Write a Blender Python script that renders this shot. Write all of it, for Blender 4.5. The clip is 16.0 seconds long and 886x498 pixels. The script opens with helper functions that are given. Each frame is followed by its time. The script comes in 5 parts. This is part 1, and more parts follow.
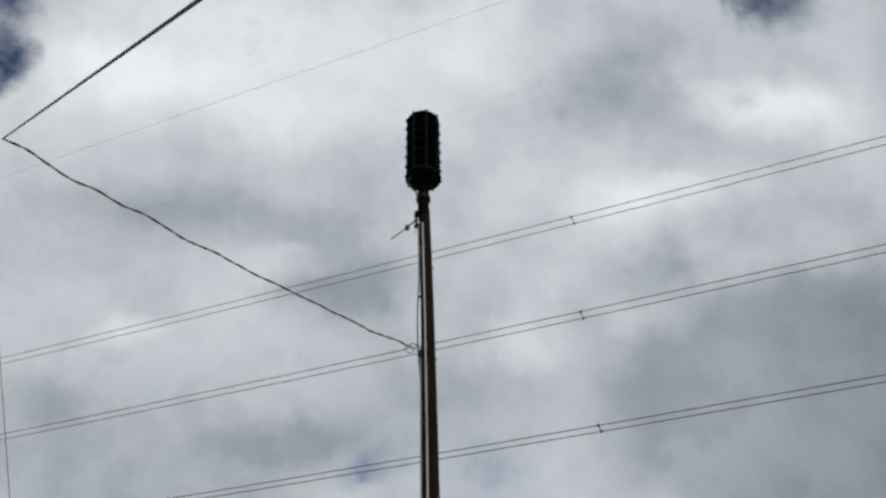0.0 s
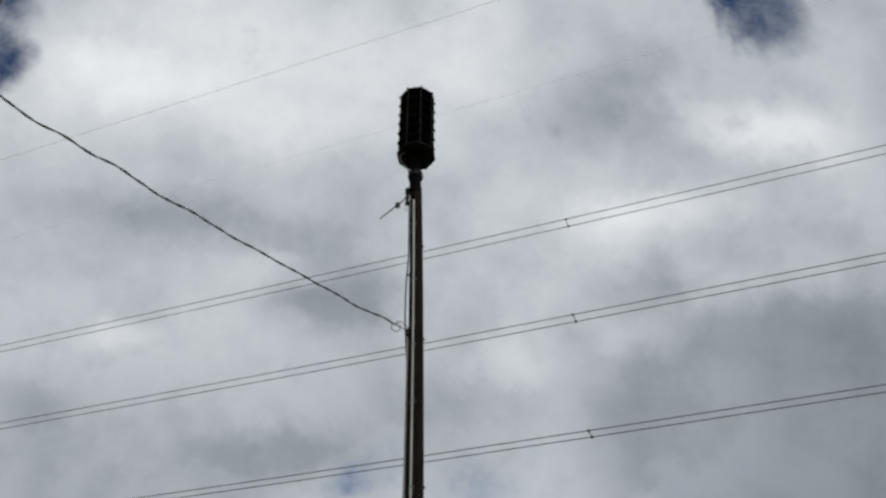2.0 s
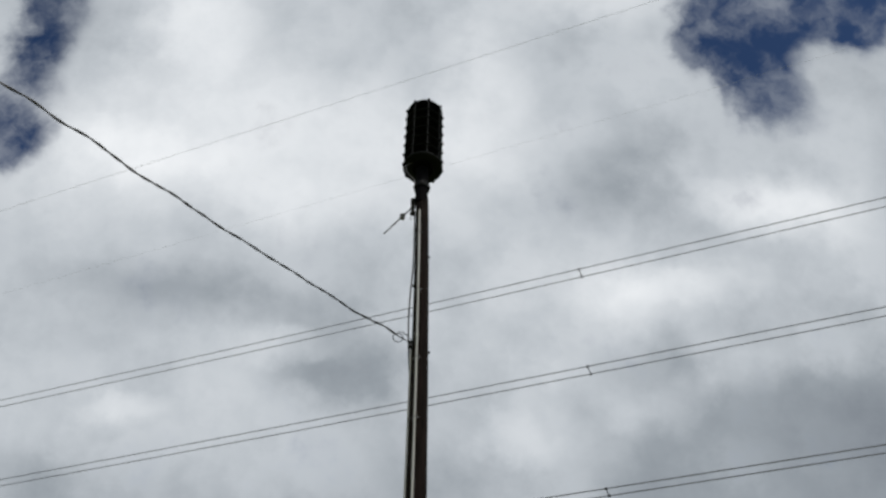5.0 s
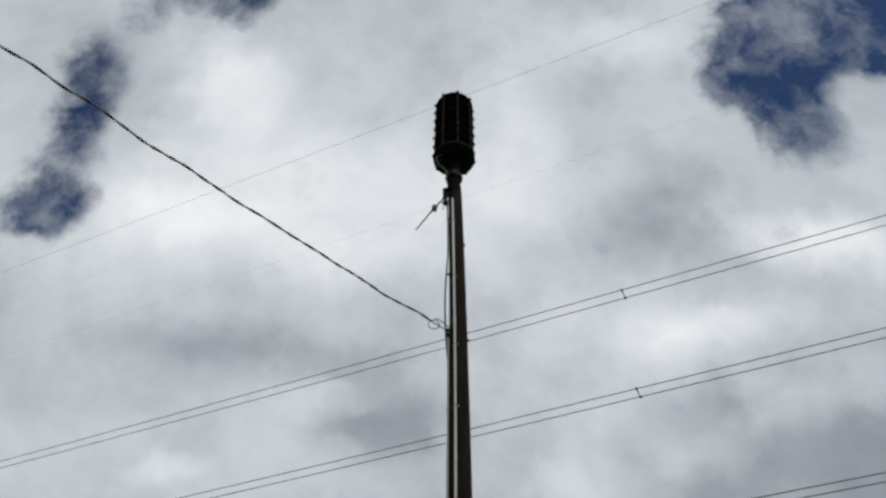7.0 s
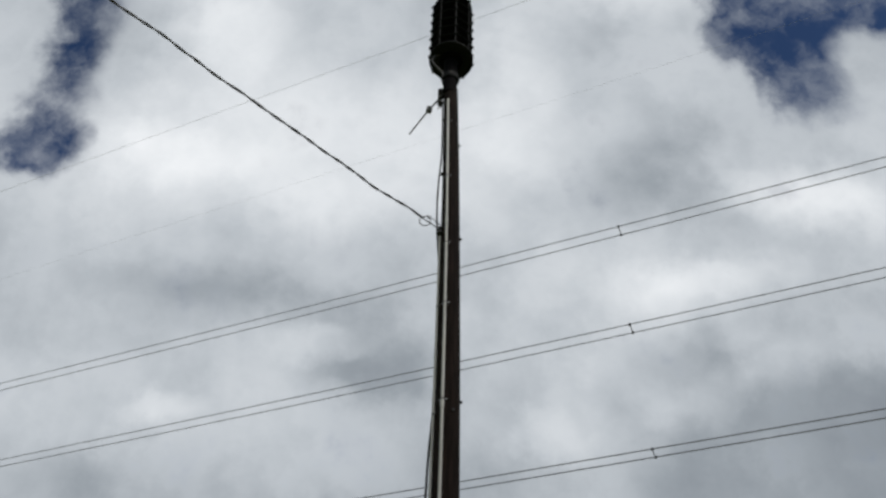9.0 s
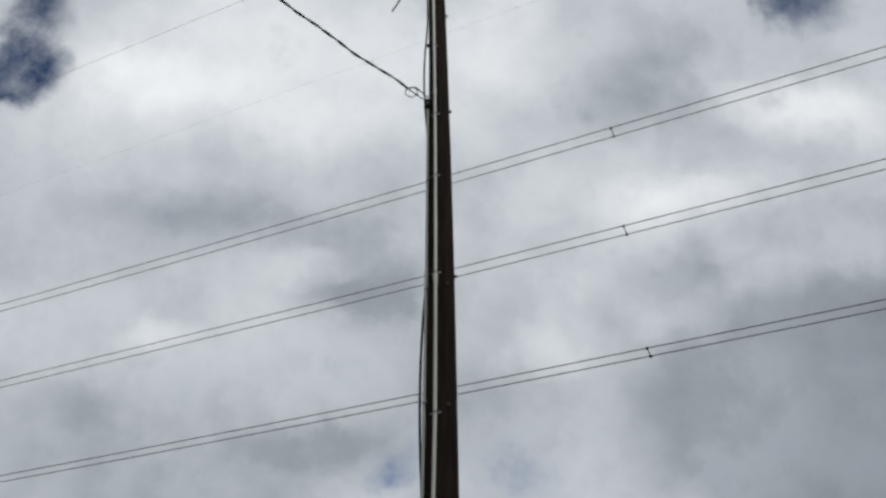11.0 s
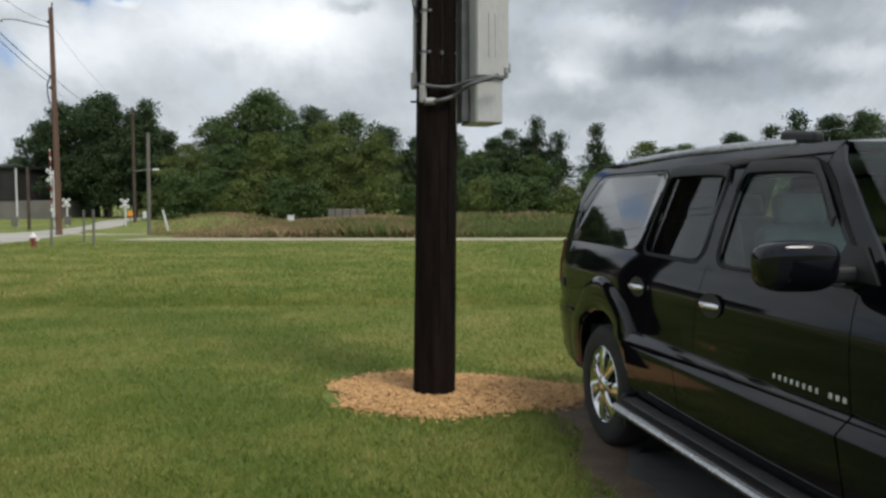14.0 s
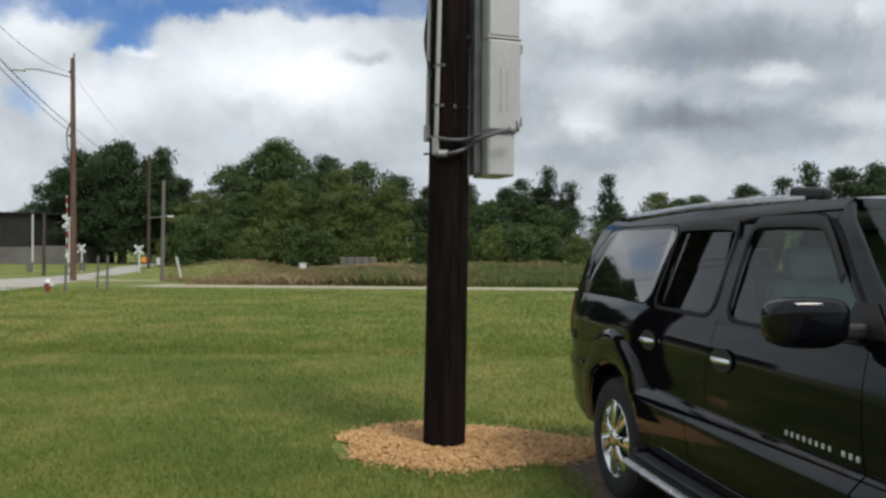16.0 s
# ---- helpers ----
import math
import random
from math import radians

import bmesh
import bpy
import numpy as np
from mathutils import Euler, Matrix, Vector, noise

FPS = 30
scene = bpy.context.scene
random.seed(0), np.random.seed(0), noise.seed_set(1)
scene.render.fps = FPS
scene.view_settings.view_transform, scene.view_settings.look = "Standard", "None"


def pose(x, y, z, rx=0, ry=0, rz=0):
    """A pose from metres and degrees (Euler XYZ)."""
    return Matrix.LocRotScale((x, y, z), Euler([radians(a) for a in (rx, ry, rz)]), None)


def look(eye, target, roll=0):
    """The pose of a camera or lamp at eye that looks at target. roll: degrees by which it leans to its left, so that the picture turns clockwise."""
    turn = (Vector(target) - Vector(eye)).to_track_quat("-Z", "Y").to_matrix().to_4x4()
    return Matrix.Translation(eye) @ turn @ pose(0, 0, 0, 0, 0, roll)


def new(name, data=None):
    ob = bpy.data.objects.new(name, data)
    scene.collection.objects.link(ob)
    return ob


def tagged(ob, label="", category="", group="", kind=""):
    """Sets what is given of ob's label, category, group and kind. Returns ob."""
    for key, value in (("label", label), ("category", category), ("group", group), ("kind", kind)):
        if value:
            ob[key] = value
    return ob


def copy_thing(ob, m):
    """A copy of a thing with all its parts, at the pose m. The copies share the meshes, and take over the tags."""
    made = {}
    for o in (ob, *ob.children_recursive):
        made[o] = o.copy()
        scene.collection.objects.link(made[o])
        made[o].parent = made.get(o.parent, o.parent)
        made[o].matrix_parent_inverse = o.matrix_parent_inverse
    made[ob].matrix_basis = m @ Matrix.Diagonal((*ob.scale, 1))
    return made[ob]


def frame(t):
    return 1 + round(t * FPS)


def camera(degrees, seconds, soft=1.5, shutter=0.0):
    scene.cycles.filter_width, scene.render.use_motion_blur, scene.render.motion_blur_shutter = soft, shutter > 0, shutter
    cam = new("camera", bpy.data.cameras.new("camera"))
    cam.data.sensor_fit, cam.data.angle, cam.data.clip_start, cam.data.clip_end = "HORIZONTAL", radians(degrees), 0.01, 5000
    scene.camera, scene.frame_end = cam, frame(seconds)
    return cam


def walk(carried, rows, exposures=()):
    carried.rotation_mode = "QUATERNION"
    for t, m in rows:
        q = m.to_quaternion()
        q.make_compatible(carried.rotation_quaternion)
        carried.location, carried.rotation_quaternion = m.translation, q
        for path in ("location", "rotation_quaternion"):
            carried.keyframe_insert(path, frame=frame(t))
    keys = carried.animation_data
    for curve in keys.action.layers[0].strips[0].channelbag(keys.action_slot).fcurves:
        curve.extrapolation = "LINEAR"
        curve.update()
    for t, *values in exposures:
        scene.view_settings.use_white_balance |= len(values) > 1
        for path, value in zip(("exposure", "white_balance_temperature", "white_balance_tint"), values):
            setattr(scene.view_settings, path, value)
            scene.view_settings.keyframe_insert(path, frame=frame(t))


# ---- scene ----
cam = camera(56.61, 16.0, soft=2.7)

PATH = [
    (0.0, pose(-0.443, -5.952, 1.589, 130.95, 1.11, -2.27)),
    (0.5, pose(-0.423, -5.630, 1.591, 130.61, 0.40, -3.63)),
    (1.0, pose(-0.410, -5.379, 1.591, 130.92, -0.56, -3.15)),
    (1.5, pose(-0.417, -5.138, 1.591, 132.75, 0.24, -4.92)),
    (2.0, pose(-0.387, -4.926, 1.589, 131.88, 0.29, -3.78)),
    (2.5, pose(-0.302, -4.723, 1.597, 132.46, -0.49, -2.04)),
    (3.0, pose(-0.283, -4.565, 1.606, 134.66, 0.61, -0.81)),
    (3.5, pose(-0.294, -4.347, 1.604, 136.01, 1.08, -2.01)),
    (4.0, pose(-0.242, -4.047, 1.602, 136.77, 0.42, -2.88)),
    (4.2, pose(-0.229, -3.908, 1.602, 136.27, -0.34, -3.10)),
    (6.3, pose(-0.249, -2.291, 1.615, 140.04, -0.29, -3.68)),
    (6.5, pose(-0.228, -2.166, 1.615, 140.38, -0.39, -3.05)),
    (7.0, pose(-0.167, -1.932, 1.617, 140.38, -0.76, -0.03)),
    (7.5, pose(-0.208, -1.728, 1.622, 141.78, -1.03, -1.25)),
    (8.0, pose(-0.229, -1.539, 1.604, 141.63, 0.37, -2.81)),
    (8.5, pose(-0.146, -1.285, 1.581, 139.57, -1.43, -2.53)),
    (8.7, pose(-0.116, -1.177, 1.579, 137.19, -1.76, -1.87)),
    (10.8, pose(-0.121, -0.186, 1.629, 135.98, 0.32, -0.91)),
    (11.0, pose(-0.112, -0.153, 1.634, 131.27, 0.14, -0.76)),
    (11.5, pose(-0.086, -0.134, 1.646, 123.05, -1.25, -0.67)),
    (12.0, pose(-0.066, -0.112, 1.665, 113.62, -1.28, -0.30)),
    (12.5, pose(-0.035, -0.104, 1.667, 106.35, -0.69, 0.11)),
    (13.0, pose(-0.017, -0.064, 1.634, 99.63, -0.28, -0.47)),
    (13.5, pose(-0.004, 0.012, 1.605, 92.37, 0.35, -0.32)),
    (14.0, pose(-0.004, 0.031, 1.545, 86.58, 0.18, -0.08)),
    (14.5, pose(0.000, 0.054, 1.519, 86.42, 0.21, 0.04)),
    (15.0, pose(-0.002, 0.038, 1.503, 88.38, -0.80, -0.86)),
    (15.5, pose(-0.000, 0.032, 1.512, 88.41, -0.64, -0.84)),
    (16.0, pose(-0.002, 0.001, 1.562, 89.97, -0.31, 0.74)),
]
EXPOSURE = [(0.0, -0.06), (0.8, -0.13), (2.4, -0.13), (4.0, -0.03), (8.5, -0.03), (10.8, -0.02), (11.3, -0.10), (11.6, -0.10), (12.0, 0.03), (12.6, 0.13), (13.0, 0.37), (13.5, 0.56), (14.0, 0.34), (14.5, 0.46), (15.2, 0.42), (16.0, 0.36)]
walk(cam, PATH, EXPOSURE)

# ---- world, sun ----
SUN_EL, SUN_AZ = 54.0, 142.0   # azimuth clockwise from +y: behind the viewer, to the right


def node(nt, kind, **kw):
    n = nt.nodes.new(kind)
    for k, v in kw.items():
        if k == "op":
            n.operation = v
        elif k == "kind":
            n.noise_dimensions = v
        else:
            n.inputs[k].default_value = v
    return n


def val(nt, op, a, b=0.0, clamp=False):
    n = nt.nodes.new("ShaderNodeMath")
    n.operation, n.use_clamp = op, clamp
    for i, x in enumerate((a, b)):
        if isinstance(x, (int, float)):
            n.inputs[i].default_value = x
        else:
            nt.links.new(x, n.inputs[i])
    return n.outputs[0]


def smooth(nt, x, lo, hi, to_lo=0.0, to_hi=1.0):
    n = nt.nodes.new("ShaderNodeMapRange")
    n.interpolation_type = "SMOOTHSTEP"
    nt.links.new(x, n.inputs["Value"])
    n.inputs["From Min"].default_value, n.inputs["From Max"].default_value = lo, hi
    n.inputs["To Min"].default_value, n.inputs["To Max"].default_value = to_lo, to_hi
    return n.outputs["Result"]


def noise_at(nt, vec, scale, detail=4.0, rough=0.55, color=False):
    n = nt.nodes.new("ShaderNodeTexNoise")
    n.inputs["Scale"].default_value, n.inputs["Detail"].default_value, n.inputs["Roughness"].default_value = scale, detail, rough
    nt.links.new(vec, n.inputs["Vector"])
    return n.outputs["Color" if color else "Fac"]


def vmath(nt, op, a, b=None, scale=None):
    n = nt.nodes.new("ShaderNodeVectorMath")
    n.operation = op
    for i, x in enumerate((a, b)):
        if x is None:
            continue
        if isinstance(x, tuple):
            n.inputs[i].default_value = x
        else:
            nt.links.new(x, n.inputs[i])
    if scale is not None:
        if isinstance(scale, (int, float)):
            n.inputs["Scale"].default_value = scale
        else:
            nt.links.new(scale, n.inputs["Scale"])
    return n.outputs["Value" if op in ("DOT_PRODUCT", "LENGTH", "DISTANCE") else "Vector"]


# places of the sky on a plane that touches the sky's sphere at 30 degrees up: across, up, half width, half height, amount
HIGH_HOLES = [(0.437, 0.674, 0.09, 0.075, 1.4), (0.531, 0.722, 0.099, 0.073, 1.4), (0.377, 0.629, 0.032, 0.027, 0.9), (0.601, 0.755, 0.084, 0.079, 1.3), (0.499, 0.534, 0.051, 0.048, 1), (0.477, 0.594, 0.064, 0.054, 0.9), (0.597, 0.66, 0.057, 0.066, 0.5), (-0.513, 0.621, 0.043, 0.087, 0.72), (-0.52, 0.501, 0.067, 0.056, 0.75), (-0.548, 0.421, 0.058, 0.041, 0.72), (-0.338, 0.762, 0.075, 0.051, 1.1), (-0.494, 0.635, 0.052, 0.104, 0.45), (-0.542, 0.424, 0.059, 0.046, 0.5), (-0.444, 0.723, 0.025, 0.06, 0.6), (-0.193, 0.654, 0.014, 0.046, 0.4), (-0.133, 0.565, 0.031, 0.031, 0.35), (0.349, 0.5, 0.035, 0.025, 0.3)]
LOW_HOLES = [(-0.043, -0.068, 0.046, 0.029, 0.42), (-0.488, -0.041, 0.04, 0.026, 0.25), (0.11, -0.071, 0.047, 0.026, 0.25), (-0.285, -0.232, 0.302, 0.03, 1.45), (-0.412, -0.277, 0.042, 0.018, 0.9), (-0.075, -0.215, 0.084, 0.028, 1), (0.079, -0.199, 0.063, 0.017, 0.9), (0.136, -0.146, 0.031, 0.006, 0.85), (-0.11, -0.177, 0.091, 0.016, 0.45), (-0.501, -0.165, 0.091, 0.018, 0.55), (-0.049, -0.081, 0.048, 0.015, 0.22), (0.089, -0.081, 0.048, 0.041, 0.2), (-0.55, -0.36, 0.025, 0.044, 0.7)]
DARKS = [(0.243, 0.416, 0.09, 0.048, 0.38), (0.291, 0.476, 0.054, 0.033, 0.2), (-0.094, 0.162, 0.095, 0.034, 0.35), (-0.312, 0.249, 0.139, 0.029, 0.25), (-0.098, 0.217, 0.056, 0.028, 0.2), (-0.244, 0.22, 0.14, 0.032, 0.32), (-0.087, 0.129, 0.069, 0.029, 0.35), (-0.373, 0.176, 0.083, 0.028, 0.15), (0.303, 0.166, 0.056, 0.039, 0.4), (-0.137, -0.039, 0.093, 0.026, 0.3), (-0.434, 0.018, 0.08, 0.027, 0.2), (0.355, -0.28, 0.133, 0.036, 0.62), (0.279, -0.303, 0.042, 0.022, 0.3), (0.333, -0.386, 0.099, 0.024, 0.42), (0.475, -0.383, 0.078, 0.026, 0.25), (-0.116, -0.302, 0.023, 0.009, 0.45), (-0.279, -0.375, 0.029, 0.015, 0.3), (0.153, -0.321, 0.042, 0.029, 0.2)]
LOW_DARKS = [(0.344, -0.331, 0.233, 0.088, 0.2), (0.027, -0.353, 0.142, 0.073, 0.15), (-0.309, -0.04, 0.279, 0.071, 0.2), (0.024, -0.019, 0.101, 0.079, 0.25), (-0.409, -0.12, 0.181, 0.042, 0.1), (-0.215, -0.102, 0.138, 0.042, 0.08), (0.076, -0.13, 0.097, 0.042, 0.25), (0.262, -0.38, 0.115, 0.019, 0.3), (0.399, -0.419, 0.088, 0.017, 0.25), (0.43, -0.33, 0.112, 0.022, 0.15), (0.159, -0.442, 0.104, 0.016, 0.2)]
BRIGHTS = [(-0.304, 0.615, 0.086, 0.068, 0.5), (0.092, 0.549, 0.062, 0.122, 0.5), (-0.095, 0.358, 0.204, 0.039, 0.3), (0.48, 0.389, 0.112, 0.044, 0.6), (0.235, 0.694, 0.122, 0.047, 0.4), (-0.352, 0.424, 0.103, 0.049, 0.35), (0.295, 0.258, 0.107, 0.036, 0.3), (-0.151, 0.17, 0.056, 0.02, 0.35), (0.352, 0.282, 0.108, 0.03, 0.35), (0.147, 0.075, 0.062, 0.034, 0.4), (-0.339, 0.093, 0.048, 0.021, 0.4), (0.169, 0.158, 0.049, 0.042, 0.2), (-0.215, -0.315, 0.177, 0.058, 0.62), (-0.392, -0.291, 0.028, 0.01, 0.6), (-0.515, -0.265, 0.057, 0.029, 0.6), (0.139, -0.228, 0.045, 0.036, 0.6), (0.193, -0.262, 0.042, 0.029, 0.4), (0.177, -0.383, 0.05, 0.026, 0.7), (0.4, -0.319, 0.049, 0.016, 0.6), (0.5, -0.244, 0.02, 0.025, 0.3)]
LOW_BRIGHTS = [(-0.256, 0.46, 0.307, 0.102, 0.5), (0.133, 0.44, 0.162, 0.07, 0.35), (-0.136, 0.502, 0.152, 0.127, 0.2), (0.223, 0.281, 0.114, 0.081, 0.3), (0.416, 0.154, 0.134, 0.079, 0.2), (-0.31, 0.374, 0.235, 0.085, 0.25), (0.185, -0.329, 0.063, 0.028, 0.5), (-0.34, -0.341, 0.182, 0.044, 0.2), (-0.115, -0.342, 0.112, 0.043, 0.25), (-0.158, -0.372, 0.142, 0.044, 0.2), (-0.45, -0.365, 0.071, 0.052, 0.5), (0.509, -0.367, 0.05, 0.023, 0.4)]
BANK = [(0.538, -0.004, 0.3, 0.194, 0.4), (0.497, -0.024, 0.272, 0.205, 0.2), (0.568, 0.166, 0.252, 0.118, 0.12)]


def build_sky():
    world = bpy.data.worlds.new("sky")
    scene.world = world
    world.use_nodes = True
    nt = world.node_tree
    nt.nodes.clear()
    way = nt.nodes.new("ShaderNodeTexCoord").outputs["Generated"]
    ahead = val(nt, "MAXIMUM", vmath(nt, "DOT_PRODUCT", way, (0, .8660, .5)), .12)
    across = val(nt, "DIVIDE", vmath(nt, "DOT_PRODUCT", way, (1, 0, 0)), ahead)
    up = val(nt, "DIVIDE", vmath(nt, "DOT_PRODUCT", way, (0, -.5, .8660)), ahead)
    comb = nt.nodes.new("ShaderNodeCombineXYZ")
    nt.links.new(across, comb.inputs[0])
    nt.links.new(up, comb.inputs[1])
    flat = comb.outputs[0]
    half = (.5, .5, .5)
    warp1 = vmath(nt, "SCALE", vmath(nt, "SUBTRACT", noise_at(nt, flat, 7.0, 6, .6, True), half), None, .07)
    warp2 = vmath(nt, "SCALE", vmath(nt, "SUBTRACT", noise_at(nt, flat, 26.0, 5, .6, True), half), None, .035)
    bent = vmath(nt, "ADD", vmath(nt, "ADD", flat, warp1), warp2)

    aspects = (.6, 1.0, 1.6, 2.6, 4.2, 7.0, 11.0)
    squeezed = [vmath(nt, "MULTIPLY", bent, (1 / k, 1, 0)) for k in aspects]

    def field(blobs, lo, hi):
        total = None
        for x, y, rx, ry, amount in blobs:
            i = min(range(len(aspects)), key=lambda n: abs(math.log(rx / ry / aspects[n])))
            r = math.sqrt(rx * ry / aspects[i])
            away = vmath(nt, "DISTANCE", squeezed[i], (x / aspects[i], y, 0))
            part_ = smooth(nt, away, lo * r, hi * r, amount, 0.0)
            total = part_ if total is None else val(nt, "ADD", total, part_)
        return total

    fine = noise_at(nt, flat, 13.0, 8, .62)
    coarse = noise_at(nt, bent, 4.0, 6, .55)
    wisp = noise_at(nt, bent, 8.0, 5, .5)
    holes = val(nt, "ADD", field(HIGH_HOLES, .3, 1.7), field(LOW_HOLES, .3, 1.6))
    round_ = val(nt, "MULTIPLY", smooth(nt, noise_at(nt, way, 2.6, 5), .5, .64), smooth(nt, vmath(nt, "LENGTH", flat), .95, 1.3))
    holes = val(nt, "ADD", val(nt, "ADD", holes, round_), val(nt, "MULTIPLY", val(nt, "SUBTRACT", wisp, .5), 2.0))
    holes = val(nt, "ADD", holes, val(nt, "MULTIPLY", val(nt, "SUBTRACT", fine, .5), 1.5))
    veil = smooth(nt, noise_at(nt, bent, 9.0, 5, .6), .32, .60, .62, 1.0)
    open_ = val(nt, "MULTIPLY", smooth(nt, holes, .14, 1.34), veil)
    tone = val(nt, "ADD", .50, val(nt, "MULTIPLY", val(nt, "SUBTRACT", coarse, .5), .55))
    tone = val(nt, "ADD", tone, val(nt, "MULTIPLY", val(nt, "SUBTRACT", fine, .5), .27))
    tone = val(nt, "ADD", tone, val(nt, "MULTIPLY", field(BRIGHTS + LOW_BRIGHTS, .2, 1.5), .42))
    tone = val(nt, "SUBTRACT", tone, val(nt, "MULTIPLY", field(DARKS + LOW_DARKS, .2, 1.6), .42))
    tone = val(nt, "SUBTRACT", tone, val(nt, "MULTIPLY", field(BANK, .78, 1.08), .42))
    sep = nt.nodes.new("ShaderNodeSeparateXYZ")
    nt.links.new(way, sep.inputs[0])
    tone = val(nt, "SUBTRACT", tone, smooth(nt, sep.outputs[2], .22, .44, .065, 0.0))
    ramp = nt.nodes.new("ShaderNodeValToRGB")
    e = ramp.color_ramp.elements
    e[0].position, e[0].color = 0.0, (.17, .19, .22, 1)
    e[1].position, e[1].color = 1.0, (.98, .985, .99, 1)
    for pos, col in ((.3, (.33, .36, .39, 1)), (.52, (.54, .57, .60, 1)), (.75, (.76, .78, .80, 1))):
        k = e.new(pos)
        k.color = col
    nt.links.new(tone, ramp.inputs[0])
    cloud = vmath(nt, "MULTIPLY", ramp.outputs[0], (9.85, 10.0, 10.15))
    sky = nt.nodes.new("ShaderNodeTexSky")
    sky.sky_type, sky.sun_disc = "NISHITA", False
    sky.sun_elevation, sky.sun_rotation = radians(SUN_EL), radians(SUN_AZ)
    blue = vmath(nt, "MULTIPLY", sky.outputs[0], (.50, .70, 1.0))
    blue = vmath(nt, "SCALE", blue, None, smooth(nt, sep.outputs[2], .3, .85, .85, .40))
    mix = nt.nodes.new("ShaderNodeMix")
    mix.data_type = "RGBA"
    nt.links.new(open_, mix.inputs[0])
    nt.links.new(cloud, mix.inputs[6])
    nt.links.new(blue, mix.inputs[7])
    back = nt.nodes.new("ShaderNodeBackground")
    back.inputs["Strength"].default_value = 0.1
    nt.links.new(mix.outputs[2], back.inputs["Color"])
    out = nt.nodes.new("ShaderNodeOutputWorld")
    nt.links.new(back.outputs[0], out.inputs[0])


build_sky()
sun_data = bpy.data.lights.new("sun", "SUN")
sun_data.energy, sun_data.angle, sun_data.color = 2.0, radians(20), (1.0, .95, .87)
sun = new("sun", sun_data)
_a, _e = radians(SUN_AZ), radians(SUN_EL)
sun.matrix_world = look((40 * math.sin(_a) * math.cos(_e), 40 * math.cos(_a) * math.cos(_e), 40 * math.sin(_e)), (0, 0, 0))

# ---- materials ----


def material(name, low, high, rough=.7, metal=0.0, scale=8.0, fine=60.0, bump=.2, stretch=(1, 1, 1), coat=0.0, per_piece=0.0, spec=.5, leaf=0.0):
    """Two tones mixed by a coarse and a fine noise, with relief from the fine one."""
    m = bpy.data.materials.new(name)
    m.use_nodes = True
    nt = m.node_tree
    b = nt.nodes["Principled BSDF"]
    co = nt.nodes.new("ShaderNodeTexCoord").outputs["Object"]
    mp = nt.nodes.new("ShaderNodeMapping")
    mp.inputs["Scale"].default_value = stretch
    nt.links.new(co, mp.inputs["Vector"])
    big = noise_at(nt, mp.outputs[0], scale, 5)
    small = noise_at(nt, mp.outputs[0], fine, 3, .7)
    t = val(nt, "ADD", val(nt, "MULTIPLY", big, .65), val(nt, "MULTIPLY", small, .35))
    if per_piece:
        rnd = nt.nodes.new("ShaderNodeNewGeometry").outputs["Random Per Island"]
        t = val(nt, "ADD", val(nt, "MULTIPLY", t, 1 - per_piece), val(nt, "MULTIPLY", rnd, per_piece))
    t = smooth(nt, t, .3, .7) if not per_piece else t
    mix = nt.nodes.new("ShaderNodeMix")
    mix.data_type = "RGBA"
    mix.inputs[6].default_value, mix.inputs[7].default_value = (*low, 1), (*high, 1)
    nt.links.new(t, mix.inputs[0])
    nt.links.new(mix.outputs[2], b.inputs["Base Color"])
    b.inputs["Metallic"].default_value = metal
    b.inputs["Coat Weight"].default_value = coat
    b.inputs["Coat Roughness"].default_value = .05
    b.inputs["Specular IOR Level"].default_value = spec
    nt.links.new(val(nt, "ADD", rough - .08, val(nt, "MULTIPLY", small, .16), True), b.inputs["Roughness"])
    if bump:
        bp = nt.nodes.new("ShaderNodeBump")
        bp.inputs["Strength"].default_value, bp.inputs["Distance"].default_value = bump, .02
        nt.links.new(small, bp.inputs["Height"])
        nt.links.new(bp.outputs[0], b.inputs["Normal"])
    if leaf:
        tr = nt.nodes.new("ShaderNodeBsdfTranslucent")
        nt.links.new(mix.outputs[2], tr.inputs["Color"])
        ms = nt.nodes.new("ShaderNodeMixShader")
        ms.inputs[0].default_value = leaf
        nt.links.new(b.outputs[0], ms.inputs[1])
        nt.links.new(tr.outputs[0], ms.inputs[2])
        nt.links.new(ms.outputs[0], nt.nodes["Material Output"].inputs["Surface"])
    return m


